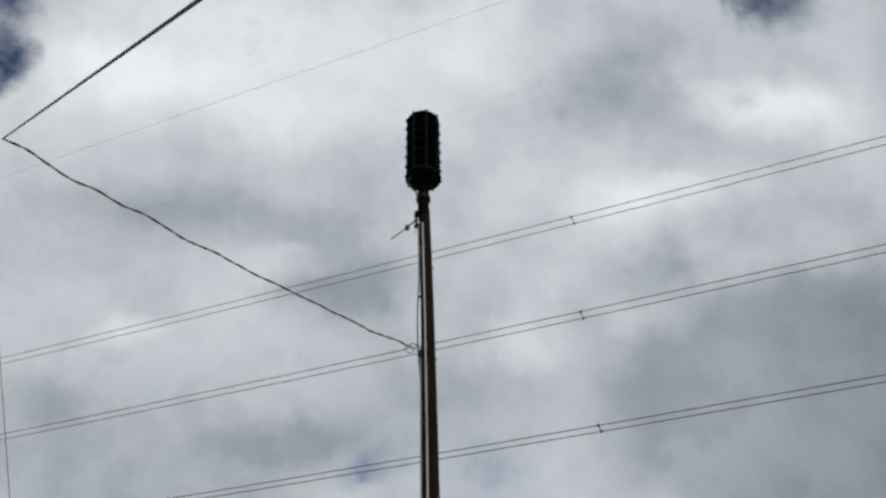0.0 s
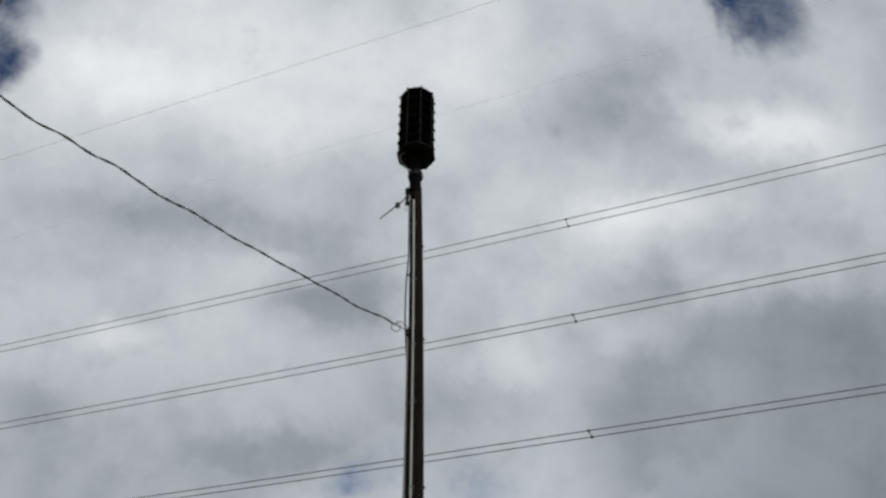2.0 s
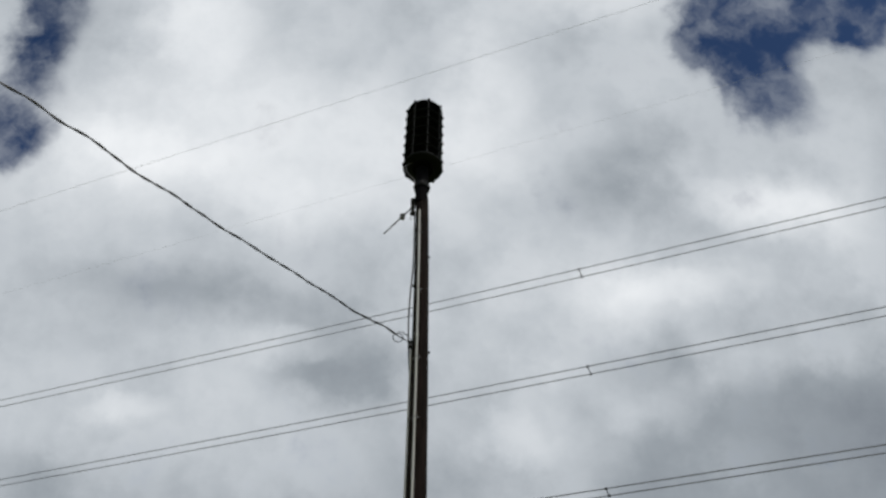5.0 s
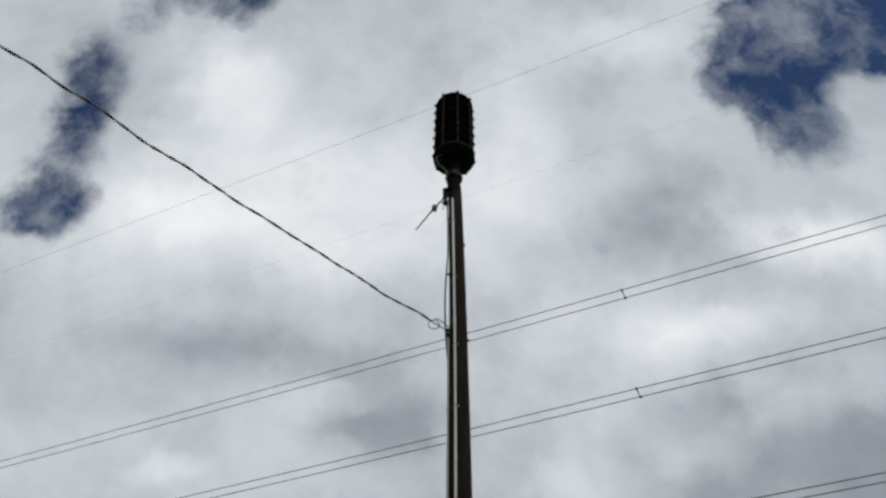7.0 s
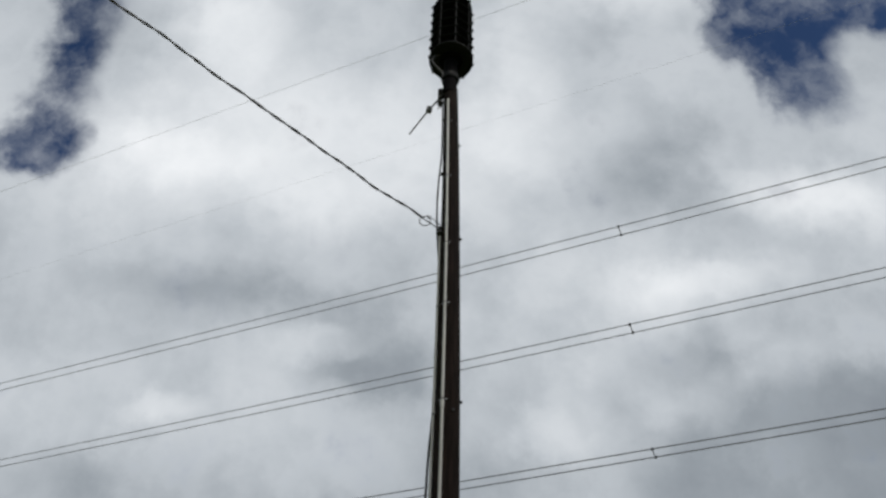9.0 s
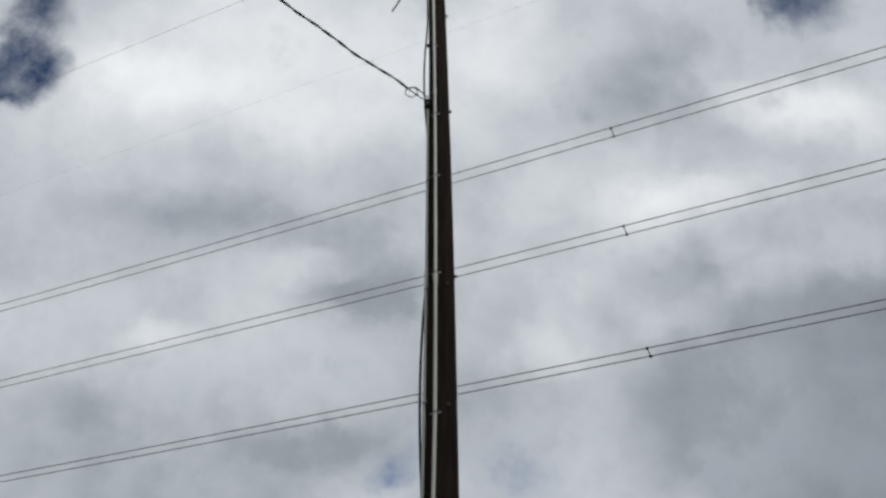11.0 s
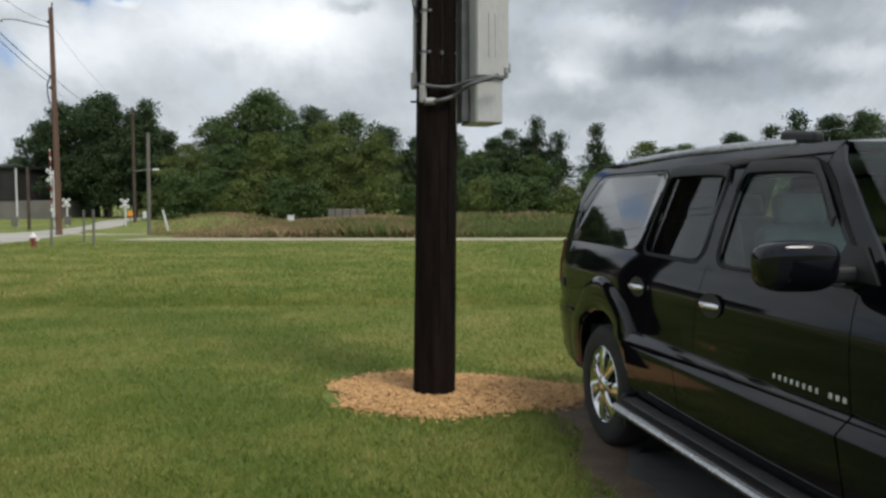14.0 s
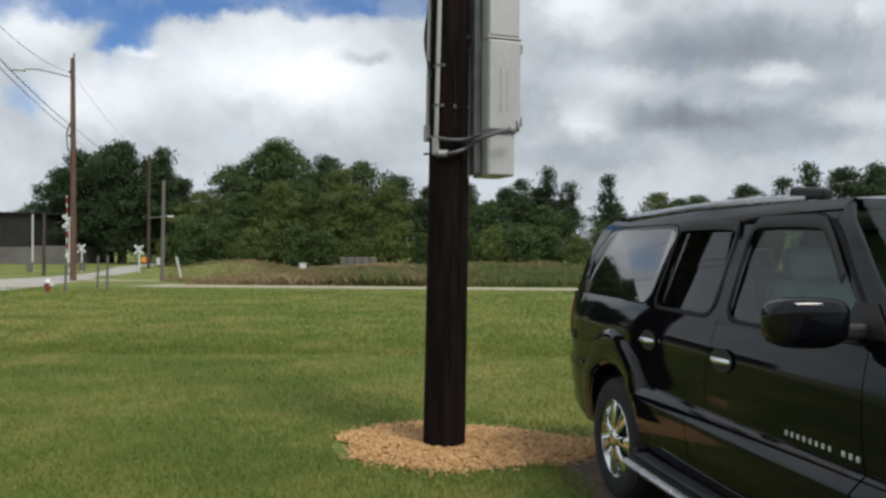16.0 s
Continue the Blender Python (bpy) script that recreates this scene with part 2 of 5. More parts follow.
def lawn_material(name, blade_mesh=False):
    """Green turf with wide drier, yellowish patches; the blades share the turf's patches."""
    m = bpy.data.materials.new(name)
    m.use_nodes = True
    nt = m.node_tree
    b = nt.nodes["Principled BSDF"]
    place = nt.nodes.new("ShaderNodeNewGeometry")
    pos = place.outputs["Position"]
    wide = smooth(nt, noise_at(nt, pos, .16, 3, .5), .36, .64)
    patch_ = smooth(nt, noise_at(nt, pos, .75, 5, .62), .34, .70)
    tuft = noise_at(nt, pos, 5.0, 5, .65)
    tiny = place.outputs["Random Per Island"] if blade_mesh else noise_at(nt, pos, 60.0, 3, .7)
    t = val(nt, "ADD", val(nt, "ADD", val(nt, "MULTIPLY", patch_, .26), val(nt, "MULTIPLY", wide, .13)), val(nt, "ADD", val(nt, "MULTIPLY", tuft, .34), val(nt, "MULTIPLY", tiny, .26)))
    ramp = nt.nodes.new("ShaderNodeValToRGB")
    e = ramp.color_ramp.elements
    if blade_mesh:
        tones = ((.20, (.124, .185, .037)), (.44, (.188, .237, .054)), (.60, (.27, .28, .080)), (.80, (.41, .37, .135)))
    else:
        tones = ((.24, (.087, .135, .026)), (.44, (.140, .181, .042)), (.60, (.21, .22, .062)), (.80, (.32, .29, .105)))
    e[0].position, e[0].color = tones[0][0], (*tones[0][1], 1)
    e[1].position, e[1].color = tones[3][0], (*tones[3][1], 1)
    for k, col in tones[1:3]:
        e.new(k).color = (*col, 1)
    nt.links.new(t, ramp.inputs[0])
    nt.links.new(ramp.outputs[0], b.inputs["Base Color"])
    b.inputs["Roughness"].default_value = .8
    b.inputs["Specular IOR Level"].default_value = .2
    if blade_mesh:
        tr = nt.nodes.new("ShaderNodeBsdfTranslucent")
        nt.links.new(ramp.outputs[0], tr.inputs["Color"])
        ms = nt.nodes.new("ShaderNodeMixShader")
        ms.inputs[0].default_value = .3
        nt.links.new(b.outputs[0], ms.inputs[1])
        nt.links.new(tr.outputs[0], ms.inputs[2])
        nt.links.new(ms.outputs[0], nt.nodes["Material Output"].inputs["Surface"])
    else:
        bp = nt.nodes.new("ShaderNodeBump")
        bp.inputs["Strength"].default_value, bp.inputs["Distance"].default_value = .6, .04
        nt.links.new(val(nt, "ADD", tuft, tiny), bp.inputs["Height"])
        nt.links.new(bp.outputs[0], b.inputs["Normal"])
    return m


def weed_material():
    """Dry brown, tan and green stands that change from place to place."""
    m = bpy.data.materials.new("weed")
    m.use_nodes = True
    nt = m.node_tree
    b = nt.nodes["Principled BSDF"]
    geo = nt.nodes.new("ShaderNodeNewGeometry")
    stand = noise_at(nt, vmath(nt, "MULTIPLY", geo.outputs["Position"], (1, .5, 0)), .20, 5, .65)
    sep = nt.nodes.new("ShaderNodeSeparateXYZ")
    nt.links.new(geo.outputs["Position"], sep.inputs[0])
    t = val(nt, "ADD", val(nt, "MULTIPLY", stand, .72), val(nt, "MULTIPLY", geo.outputs["Random Per Island"], .22))
    t = val(nt, "ADD", t, smooth(nt, sep.outputs[0], -12.0, 8.0, .10, -.08))
    t = val(nt, "ADD", t, smooth(nt, sep.outputs[1], 44.0, 58.0, 0.0, .10))
    ramp = nt.nodes.new("ShaderNodeValToRGB")
    e = ramp.color_ramp.elements
    e[0].position, e[0].color = .36, (.085, .125, .030, 1)
    e[1].position, e[1].color = .76, (.52, .41, .24, 1)
    for pos, col in ((.46, (.13, .15, .045, 1)), (.55, (.19, .15, .065, 1)), (.64, (.27, .17, .10, 1))):
        e.new(pos).color = col
    nt.links.new(t, ramp.inputs[0])
    nt.links.new(ramp.outputs[0], b.inputs["Base Color"])
    b.inputs["Roughness"].default_value = .85
    return m


def glass_material(name, tint, rough=.02, base=.05):
    m = bpy.data.materials.new(name)
    m.use_nodes = True
    nt = m.node_tree
    b = nt.nodes["Principled BSDF"]
    b.inputs["Base Color"].default_value = (*tint, 1)
    b.inputs["Roughness"].default_value = rough
    b.inputs["IOR"].default_value = 1.5
    tr = nt.nodes.new("ShaderNodeBsdfTransparent")
    tr.inputs["Color"].default_value = (*tint, 1)
    gl = nt.nodes.new("ShaderNodeBsdfGlossy")
    gl.inputs["Roughness"].default_value = rough
    lw = nt.nodes.new("ShaderNodeLayerWeight")
    lw.inputs["Blend"].default_value = .5
    gloss = val(nt, "ADD", base, val(nt, "MULTIPLY", val(nt, "POWER", lw.outputs["Facing"], 4.0), 1 - base), True)
    ms = nt.nodes.new("ShaderNodeMixShader")
    nt.links.new(gloss, ms.inputs[0])
    nt.links.new(tr.outputs[0], ms.inputs[1])
    nt.links.new(gl.outputs[0], ms.inputs[2])
    nt.links.new(ms.outputs[0], nt.nodes["Material Output"].inputs["Surface"])
    return m


M = {
    "lawn": lawn_material("lawn"),
    "blade": lawn_material("grass_blade", True),
    "weed": weed_material(),
    "creosote": material("creosoted_wood", (.005, .0038, .0033), (.021, .014, .012), .85, scale=3, fine=40, bump=.45, stretch=(7, 7, .6), spec=.05),
    "brown_wood": material("weathered_brown_wood", (.085, .045, .030), (.17, .095, .065), .8, scale=3, fine=30, bump=.5, stretch=(8, 8, .5)),
    "grey_wood": material("weathered_grey_wood", (.10, .095, .085), (.20, .185, .165), .8, scale=3, fine=30, bump=.5, stretch=(8, 8, .5)),
    "siren": material("dark_painted_steel", (.004, .005, .006), (.009, .010, .011), .7, 0, 6, 60, .1, spec=.06),
    "horn": material("siren_throat", (.002, .002, .003), (.005, .005, .006), .8, 0, 6, 60, .1, spec=.02),
    "pvc": material("grey_conduit", (.30, .295, .28), (.44, .43, .41), .5, 0, 5, 50, .05, stretch=(1, 1, .2)),
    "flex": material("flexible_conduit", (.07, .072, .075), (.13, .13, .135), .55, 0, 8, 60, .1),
    "cable": material("black_cable", (.010, .010, .011), (.025, .025, .027), .6, 0, 9, 80, .1),
    "steel": material("galvanised_steel", (.30, .31, .31), (.46, .46, .45), .42, .75, 6, 70, .05),
    "cabinet": material("grey_enamelled_steel", (.40, .395, .38), (.52, .515, .495), .45, .15, 2.5, 45, .04, stretch=(1, 1, .4)),
    "cabinet_rail": material("pale_mounting_rail", (.38, .37, .34), (.52, .51, .47), .5, .2, 5, 50, .05),
    "line": material("aluminium_conductor", (.10, .10, .11), (.16, .16, .17), .6, .5, 6, 60, 0),
    "dark_iron": material("dark_iron", (.015, .015, .016), (.04, .04, .042), .6, .6, 8, 60, .1),
    "bright_bolt": material("bright_bolt", (.55, .55, .54), (.72, .72, .70), .3, .8, 8, 60, 0),
    "mulch": material("wood_chips", (.36, .19, .075), (.72, .46, .21), .85, scale=6, fine=60, bump=.4, per_piece=.6),
    "mulch_bed": material("chip_bed", (.24, .13, .055), (.52, .32, .15), .9, scale=7, fine=45, bump=1.0),
    "dirt": material("bare_dirt", (.045, .032, .021), (.13, .088, .052), .9, scale=4, fine=30, bump=.6),
    "asphalt": material("asphalt", (.045, .044, .043), (.095, .092, .088), .85, scale=2.5, fine=90, bump=.6),
    "road": material("pale_road", (.30, .285, .25), (.42, .40, .355), .85, scale=.4, fine=12, bump=.3),
    "path": material("pale_gravel_edge", (.27, .25, .17), (.40, .37, .26), .9, scale=1.2, fine=15, bump=.3),
    "bark": material("bark", (.035, .026, .020), (.10, .075, .055), .9, scale=4, fine=20, bump=.6, stretch=(3, 3, .5)),
    "leaf_dark": material("dark_foliage", (.014, .034, .012), (.058, .092, .032), .6, scale=.22, fine=1.1, bump=0, per_piece=.28, leaf=.2, spec=.3),
    "leaf_mid": material("green_foliage", (.027, .060, .016), (.098, .142, .040), .6, scale=.22, fine=1.1, bump=0, per_piece=.28, leaf=.25, spec=.3),
    "leaf_light": material("light_foliage", (.047, .084, .019), (.158, .182, .045), .6, scale=.22, fine=1.1, bump=0, per_piece=.28, leaf=.25, spec=.3),
    "white": material("white_paint", (.70, .70, .68), (.82, .82, .80), .5, 0, 4, 40, .05),
    "red": material("red_paint", (.26, .035, .025), (.38, .055, .04), .5, 0, 4, 40, .05),
    "hydrant_red": material("dull_red_paint", (.16, .035, .03), (.26, .06, .05), .55, 0, 6, 40, .1),
    "silver": material("silver_paint", (.60, .60, .58), (.75, .75, .73), .4, .3, 6, 40, .05),
    "amber": material("amber_lens", (.75, .25, .02), (.85, .33, .03), .4, 0, 4, 30, 0),
    # dark cladding, taken darker still to hold the shade of the trees
    "dark_wall": material("tree_shaded_dark_cladding", (.012, .011, .011), (.026, .024, .023), .75, 0, .6, 8, .1),
    "pale_wall": material("pale_block_wall", (.12, .112, .10), (.18, .17, .152), .85, 0, .7, 10, .2),
    "paint": material("black_car_paint", (.0026, .0030, .0048), (.0042, .0048, .0072), .5, 0, 3, 200, 0, coat=.78, spec=.0),
    "trim": material("black_plastic", (.008, .008, .009), (.016, .016, .017), .5, 0, 10, 150, .1),
    "rubber": material("tyre_rubber", (.010, .010, .010), (.024, .023, .022), .8, 0, 8, 90, .3),
    "chrome": material("chrome", (.70, .71, .72), (.82, .82, .83), .12, 1.0, 6, 60, 0),
    "board": material("running_board_rubber", (.055, .055, .056), (.10, .10, .10), .5, 0, 9, 120, .4),
    "satin": material("satin_silver", (.42, .43, .44), (.56, .56, .57), .25, 1.0, 6, 60, 0),
    "leather": material("grey_leather", (.20, .195, .18), (.29, .28, .26), .6, 0, 6, 60, .1),
    "lamp_red": material("red_lens", (.16, .008, .008), (.26, .015, .014), .15, 0, 6, 60, 0),
    "under": material("underside", (.006, .006, .006), (.014, .013, .012), .85, 0, 6, 60, .1),
    "clear_glass": glass_material("clear_tinted_glass", (.66, .90, .90), .02, .045),
    "dark_glass": glass_material("privacy_glass", (.16, .18, .185), .02, .24),
    "door_glass": glass_material("smoked_door_glass", (.14, .16, .165), .02, .055),
}

# ---- building helpers ----


def part(name, bm, mat, parent=None, label="", smooth_=False, kind=""):
    me = bpy.data.meshes.new(name)
    if smooth_:
        for e in bm.edges:
            if len(e.link_faces) == 2 and e.calc_face_angle() > .7:
                e.smooth = False
    bm.to_mesh(me)
    bm.free()
    me.materials.append(mat)
    if smooth_:
        me.polygons.foreach_set("use_smooth", [True] * len(me.polygons))
    ob = new(name, me)
    if parent is not None:
        ob.parent = parent
    return tagged(ob, label, "", "", kind)


def raw(name, verts, faces, mat, parent=None, label="", kind="", smooth_=False):
    me = bpy.data.meshes.new(name)
    me.from_pydata(verts, [], faces)
    me.materials.append(mat)
    if smooth_:
        me.polygons.foreach_set("use_smooth", [True] * len(me.polygons))
    ob = new(name, me)
    if parent is not None:
        ob.parent = parent
    return tagged(ob, label, "", "", kind)


def thing(name, m, label, category, group=""):
    ob = new(name)
    ob.empty_display_size = .2
    ob.matrix_world = m
    return tagged(ob, label, category, group)


def box(sx, sy, sz, m=None, bevel=.006, seg=2):
    bm = bmesh.new()
    bmesh.ops.create_cube(bm, size=1.0)
    bmesh.ops.scale(bm, vec=(sx, sy, sz), verts=bm.verts)
    if bevel:
        bmesh.ops.bevel(bm, geom=list(bm.edges), offset=bevel, segments=seg, profile=.5, affect="EDGES")
    if m is not None:
        bmesh.ops.transform(bm, matrix=m, verts=bm.verts)
    return bm


def ring_loft(rings, closed=True, caps=True):
    """Quads between rings of points; every ring has the same number of points."""
    bm = bmesh.new()
    vs = [[bm.verts.new(p) for p in r] for r in rings]
    n = len(rings[0])
    for a, b in zip(vs, vs[1:]):
        for i in range(n if closed else n - 1):
            j = (i + 1) % n
            bm.faces.new((a[i], a[j], b[j], b[i]))
    if caps and closed:
        bm.faces.new(vs[0][::-1])
        bm.faces.new(vs[-1])
    bmesh.ops.recalc_face_normals(bm, faces=bm.faces)
    return bm


def turned(profile, n=32, m=None, caps=True):
    """A solid of revolution about z from (radius, height) pairs."""
    rings = [[(r * math.cos(2 * math.pi * i / n), r * math.sin(2 * math.pi * i / n), z) for i in range(n)] for r, z in profile]
    bm = ring_loft(rings, True, caps)
    if m is not None:
        bmesh.ops.transform(bm, matrix=m, verts=bm.verts)
    return bm


def tube(points, r, n=8, r_end=None):
    pts = [Vector(p) for p in points]
    rings = []
    side = None
    for i, p in enumerate(pts):
        d = (pts[min(i + 1, len(pts) - 1)] - pts[max(i - 1, 0)]).normalized()
        if side is None:
            side = d.orthogonal().normalized()
        side = (side - d * side.dot(d)).normalized()
        other = d.cross(side)
        k = i / max(1, len(pts) - 1)
        rr = r if r_end is None else r + (r_end - r) * k
        rings.append([p + rr * (math.cos(2 * math.pi * j / n) * side + math.sin(2 * math.pi * j / n) * other) for j in range(n)])
    return ring_loft(rings)


def spline(points, steps=8):
    """Smooth curve through the points."""
    p = [Vector(q) for q in points]
    p = [2 * p[0] - p[1]] + p + [2 * p[-1] - p[-2]]
    out = []
    for i in range(1, len(p) - 2):
        for k in range(steps):
            t = k / steps
            a, b, c, d = p[i - 1], p[i], p[i + 1], p[i + 2]
            out.append(.5 * (2 * b + (c - a) * t + (2 * a - 5 * b + 4 * c - d) * t * t + (3 * b - a - 3 * c + d) * t ** 3))
    return out + [p[-2]]


def sag_line(a, b, sag, n=24):
    a, b = Vector(a), Vector(b)
    return [a.lerp(b, i / n) - Vector((0, 0, 4 * sag * (i / n) * (1 - i / n))) for i in range(n + 1)]


def join(*bms):
    out = bmesh.new()
    for b in bms:
        me = bpy.data.meshes.new("tmp")
        b.to_mesh(me)
        b.free()
        out.from_mesh(me)
        bpy.data.meshes.remove(me)
    return out


def fractal(x, y, s=1.0):
    return noise.fractal(Vector((x * s, y * s, 3.7)), 1.0, 2.0, 4)


# ---- ground and setting ----


def ground_height(x, y):
    """Lawn flat near the pole, a low bank beyond the far path."""
    bank = math.exp(-((x + 12.0) / 3.2) ** 2 - ((y - 43.5) / 2.6) ** 2) * .85
    return bank


def build_ground():
    xs = [-1500, -600, -250, -120, -80, -60] + [-50 + 2 * i for i in range(51)] + [60, 80, 120, 250, 600, 1500]
    ys = [-1500, -500, -150, -60, -30] + [-16 + 2 * i for i in range(56)] + [105, 130, 180, 300, 700, 2500]
    verts = [(x, y, ground_height(x, y)) for y in ys for x in xs]
    n = len(xs)
    faces = [(j * n + i, j * n + i + 1, (j + 1) * n + i + 1, (j + 1) * n + i) for j in range(len(ys) - 1) for i in range(n - 1)]
    ob = raw("ground", verts, faces, M["lawn"], None, "", "structure", True)
    tagged(ob, "mown green lawn with yellowish dry patches", "lawn")


def sheet(name, outline, z, mat, label, category, thick=.03):
    bm = bmesh.new()
    f = bm.faces.new([bm.verts.new((x, y, z)) for x, y in outline])
    r = bmesh.ops.extrude_face_region(bm, geom=[f])
    for v in r["geom"]:
        if isinstance(v, bmesh.types.BMVert):
            v.co.z -= thick
    bmesh.ops.recalc_face_normals(bm, faces=bm.faces)
    bmesh.ops.triangulate(bm, faces=[g for g in bm.faces if len(g.verts) > 4])
    return tagged(part(name, bm, mat), label, category, "", "structure")


build_ground()
rng = random.Random(4)
edge = [(1.10 + .05 * math.sin(i * 1.7) + .05 * rng.uniform(-1, 1), -14 + i * .3) for i in range(69)]
sheet("asphalt", edge + [(1.3, 6.7), (2.4, 7.1), (14, 7.6), (14, -14)], .012, M["asphalt"], "dark worn asphalt parking area under the car", "asphalt")
dirt = [(.80 + .08 * rng.uniform(-1, 1), -14 + i * .3) for i in range(69)]
sheet("dirt_edge", dirt + [(1.25, 6.6), (1.5, 6.5)] + edge[::-1], .006, M["dirt"], "bare brown dirt strip along the asphalt edge", "dirt")
sheet("path", [(-12.9 + i * 2.0, 32.0 - .16 * i + .05 * rng.uniform(-1, 1)) for i in range(36)]
      + [(58 - i * 2.0, 28.4 + .16 * i) for i in range(36)], .02, M["path"], "narrow pale gravel path at the far lawn edge", "path")
sheet("road", [(-60, 24.0), (-15.6, 28.4), (-16.5, 34.4), (-18.3, 43.7), (-19.8, 51), (-24, 63), (-27, 80), (-29, 80), (-26, 63), (-22.0, 51), (-21.0, 46.5), (-20.6, 41.3), (-21.3, 38.4), (-60, 32)],
      .015, M["road"], "pale grey concrete road leading to a level crossing", "road")
sheet("crossing_apron", [(-16.5, 37.2), (-6, 38.2), (-6, 38.9), (-19, 38.6)], .018, M["path"], "pale gravel strip beside the railway crossing", "gravel")

# ---- siren pole and what hangs on it ----
POLE_TOP = 13.45


def pole_at(z):
    """Axis and radius; the shaft bows slightly and leans near its head."""
    k = z / POLE_TOP
    x = -.068 * (1 - k / .6) * (1 - k) - .036 * k * (1 - k) / .24 - .112 * k * (k - .6) / .4
    return Vector((x, 6.52 - .02 * k, z)), .168 - .053 * k


def on_pole(angle, z, out=0.0):
    """A point on the pole's skin; angle in degrees, 0 towards the viewer (-y), positive to +x."""
    c, r = pole_at(z)
    a = radians(angle)
    return Vector((c.x + (r + out) * math.sin(a), c.y - (r + out) * math.cos(a), z))


def band(z, mat, parent, height=.03, out=.004):
    c, r = pole_at(z)
    return part("band", turned([(r + out, z - height / 2), (r + out + .003, z), (r + out, z + height / 2)], 28,
                               Matrix.Translation((c.x, c.y, 0))), mat, parent)


def build_pole():
    t = thing("utility_pole", Matrix.Identity(4), "tall dark creosoted wooden pole standing in a wood chip bed", "pole")
    rings = []
    n = 36
    for i in range(29):
        z = -.02 + (POLE_TOP + .02) * i / 28
        c, r = pole_at(z)
        ring = []
        for j in range(n):
            a = 2 * math.pi * j / n
            k = 1 + .022 * noise.noise(Vector((math.cos(a) * 1.3, math.sin(a) * 1.3, z * .35))) + .012 * noise.noise(Vector((math.cos(a) * 6, math.sin(a) * 6, z * .5)))
            ring.append((c.x + r * k * math.cos(a), c.y + r * k * math.sin(a), z))
        rings.append(ring)
    part("shaft", ring_loft(rings), M["creosote"], t, "", True)
    # drying cracks
    for ang, z0, z1 in ((10, .5, 2.1), (35, 1.2, 3.6), (-20, 3.9, 6.0), (48, 4.5, 7.0), (25, 7.5, 11.4)):
        pts = [on_pole(ang + 1.5 * math.sin(z * 3), z, -.001) for z in np.linspace(z0, z1, 14)]
        part("crack", tube(pts, .004, 5, .002), M["horn"], t)
    for z in (5.49, 6.9, 8.6):
        for ang, s in ((38, .02),):
            p = on_pole(ang + 20 * math.sin(z * 9), z, .008)
            part("bolt", box(s * 1.4, .02, s * 1.4, Matrix.Translation(p), .004), M["dark_iron"], t)
    for ang, z in ((88, 4.43), (90, 9.78), (89, 11.9), (90, 7.1)):
        p = on_pole(ang, z, .01)
        part("bolt", turned([(.02, -.015), (.02, .015)], 6, Matrix.Translation(p) @ pose(0, 0, 0, 0, 90, 0)), M["dark_iron"], t)
    part("ground_wire", tube([on_pole(14 + 2 * math.sin(z * 5), z, .004) for z in np.linspace(2.5, 3.05, 10)], .0022, 6), M["dark_iron"], t)
    part("staple", box(.022, .02, .03, Matrix.Translation(on_pole(14, 2.66, .006)), .004), M["flex"], t, "dull steel clip")
    return t


build_pole()


def build_conduit(name, angles, z0, z1, r, label, clips, elbow=None):
    def angle_at(z):
        return angles[0] + (angles[1] - angles[0]) * max(0.0, min(1.0, (z - 2.3) / 3.0))

    t = thing(name, Matrix.Identity(4), label, "conduit", "conduits on the pole")
    pts = [on_pole(angle_at(z), z, r) for z in np.linspace(z0, z1, 22)]
    part("pipe", tube(pts, r, 12), M["pvc"], t, "", True)
    for z in np.arange(z0 + 1.6, z1, 3.05):
        p = on_pole(angle_at(z), z, r)
        part("coupling", turned([(r * 1.12, -.05), (r * 1.25, -.046), (r * 1.25, .046), (r * 1.12, .05)], 14, Matrix.Translation(p)), M["pvc"], t)
    for z in clips:
        c = on_pole(angle_at(z), z, r)
        m = Matrix.Translation(c) @ pose(0, 0, 0, 0, 0, angle_at(z))
        part("strap", join(box(.105, .012, .022, m @ pose(0, r * .95, 0), .002), turned([(r * 1.1, -.011), (r * 1.1, .011)], 14, m)), M["flex"], t, "dull steel pipe strap")
        part("strap_screw", box(.014, .014, .014, m @ pose(.042, r * .8, 0), .003), M["steel"], t)
    if elbow is not None:
        elbow(t)
    return t


def main_elbow(t):
    p = on_pole(-34, 2.35, .028)
    part("elbow_box", box(.048, .048, .13, Matrix.Translation(p) @ pose(0, 0, 0, 0, 0, -30), .010, 3), M["pvc"], t, "grey plastic pull elbow")
    part("elbow_outlet", turned([(.026, 0), (.026, .07), (.022, .075)], 14, Matrix.Translation(p + Vector((.02, -.02, -.055))) @ pose(0, 0, 0, 0, 90, 0)), M["pvc"], t)


def side_elbow(t):
    p = on_pole(-84, 2.47, .02)
    part("elbow_box", box(.055, .055, .13, Matrix.Translation(p), .010, 3), M["pvc"], t, "grey plastic pull elbow")
    part("stub", box(.05, .02, .016, Matrix.Translation(on_pole(-88, 2.31, .02)), .004), M["dark_iron"], t)


build_conduit("conduit", (-36, -22), 2.31, 13.0, .018, "pale grey plastic conduit strapped up the pole", (2.67, 2.98, 4.085, 5.40, 7.03, 8.48, 9.57, 11.0, 12.4), main_elbow)
build_conduit("conduit", (-82, -80), 2.45, 9.8, .0165, "thin pale grey conduit along the pole's side", (4.374, 5.558, 6.9, 8.5), side_elbow)

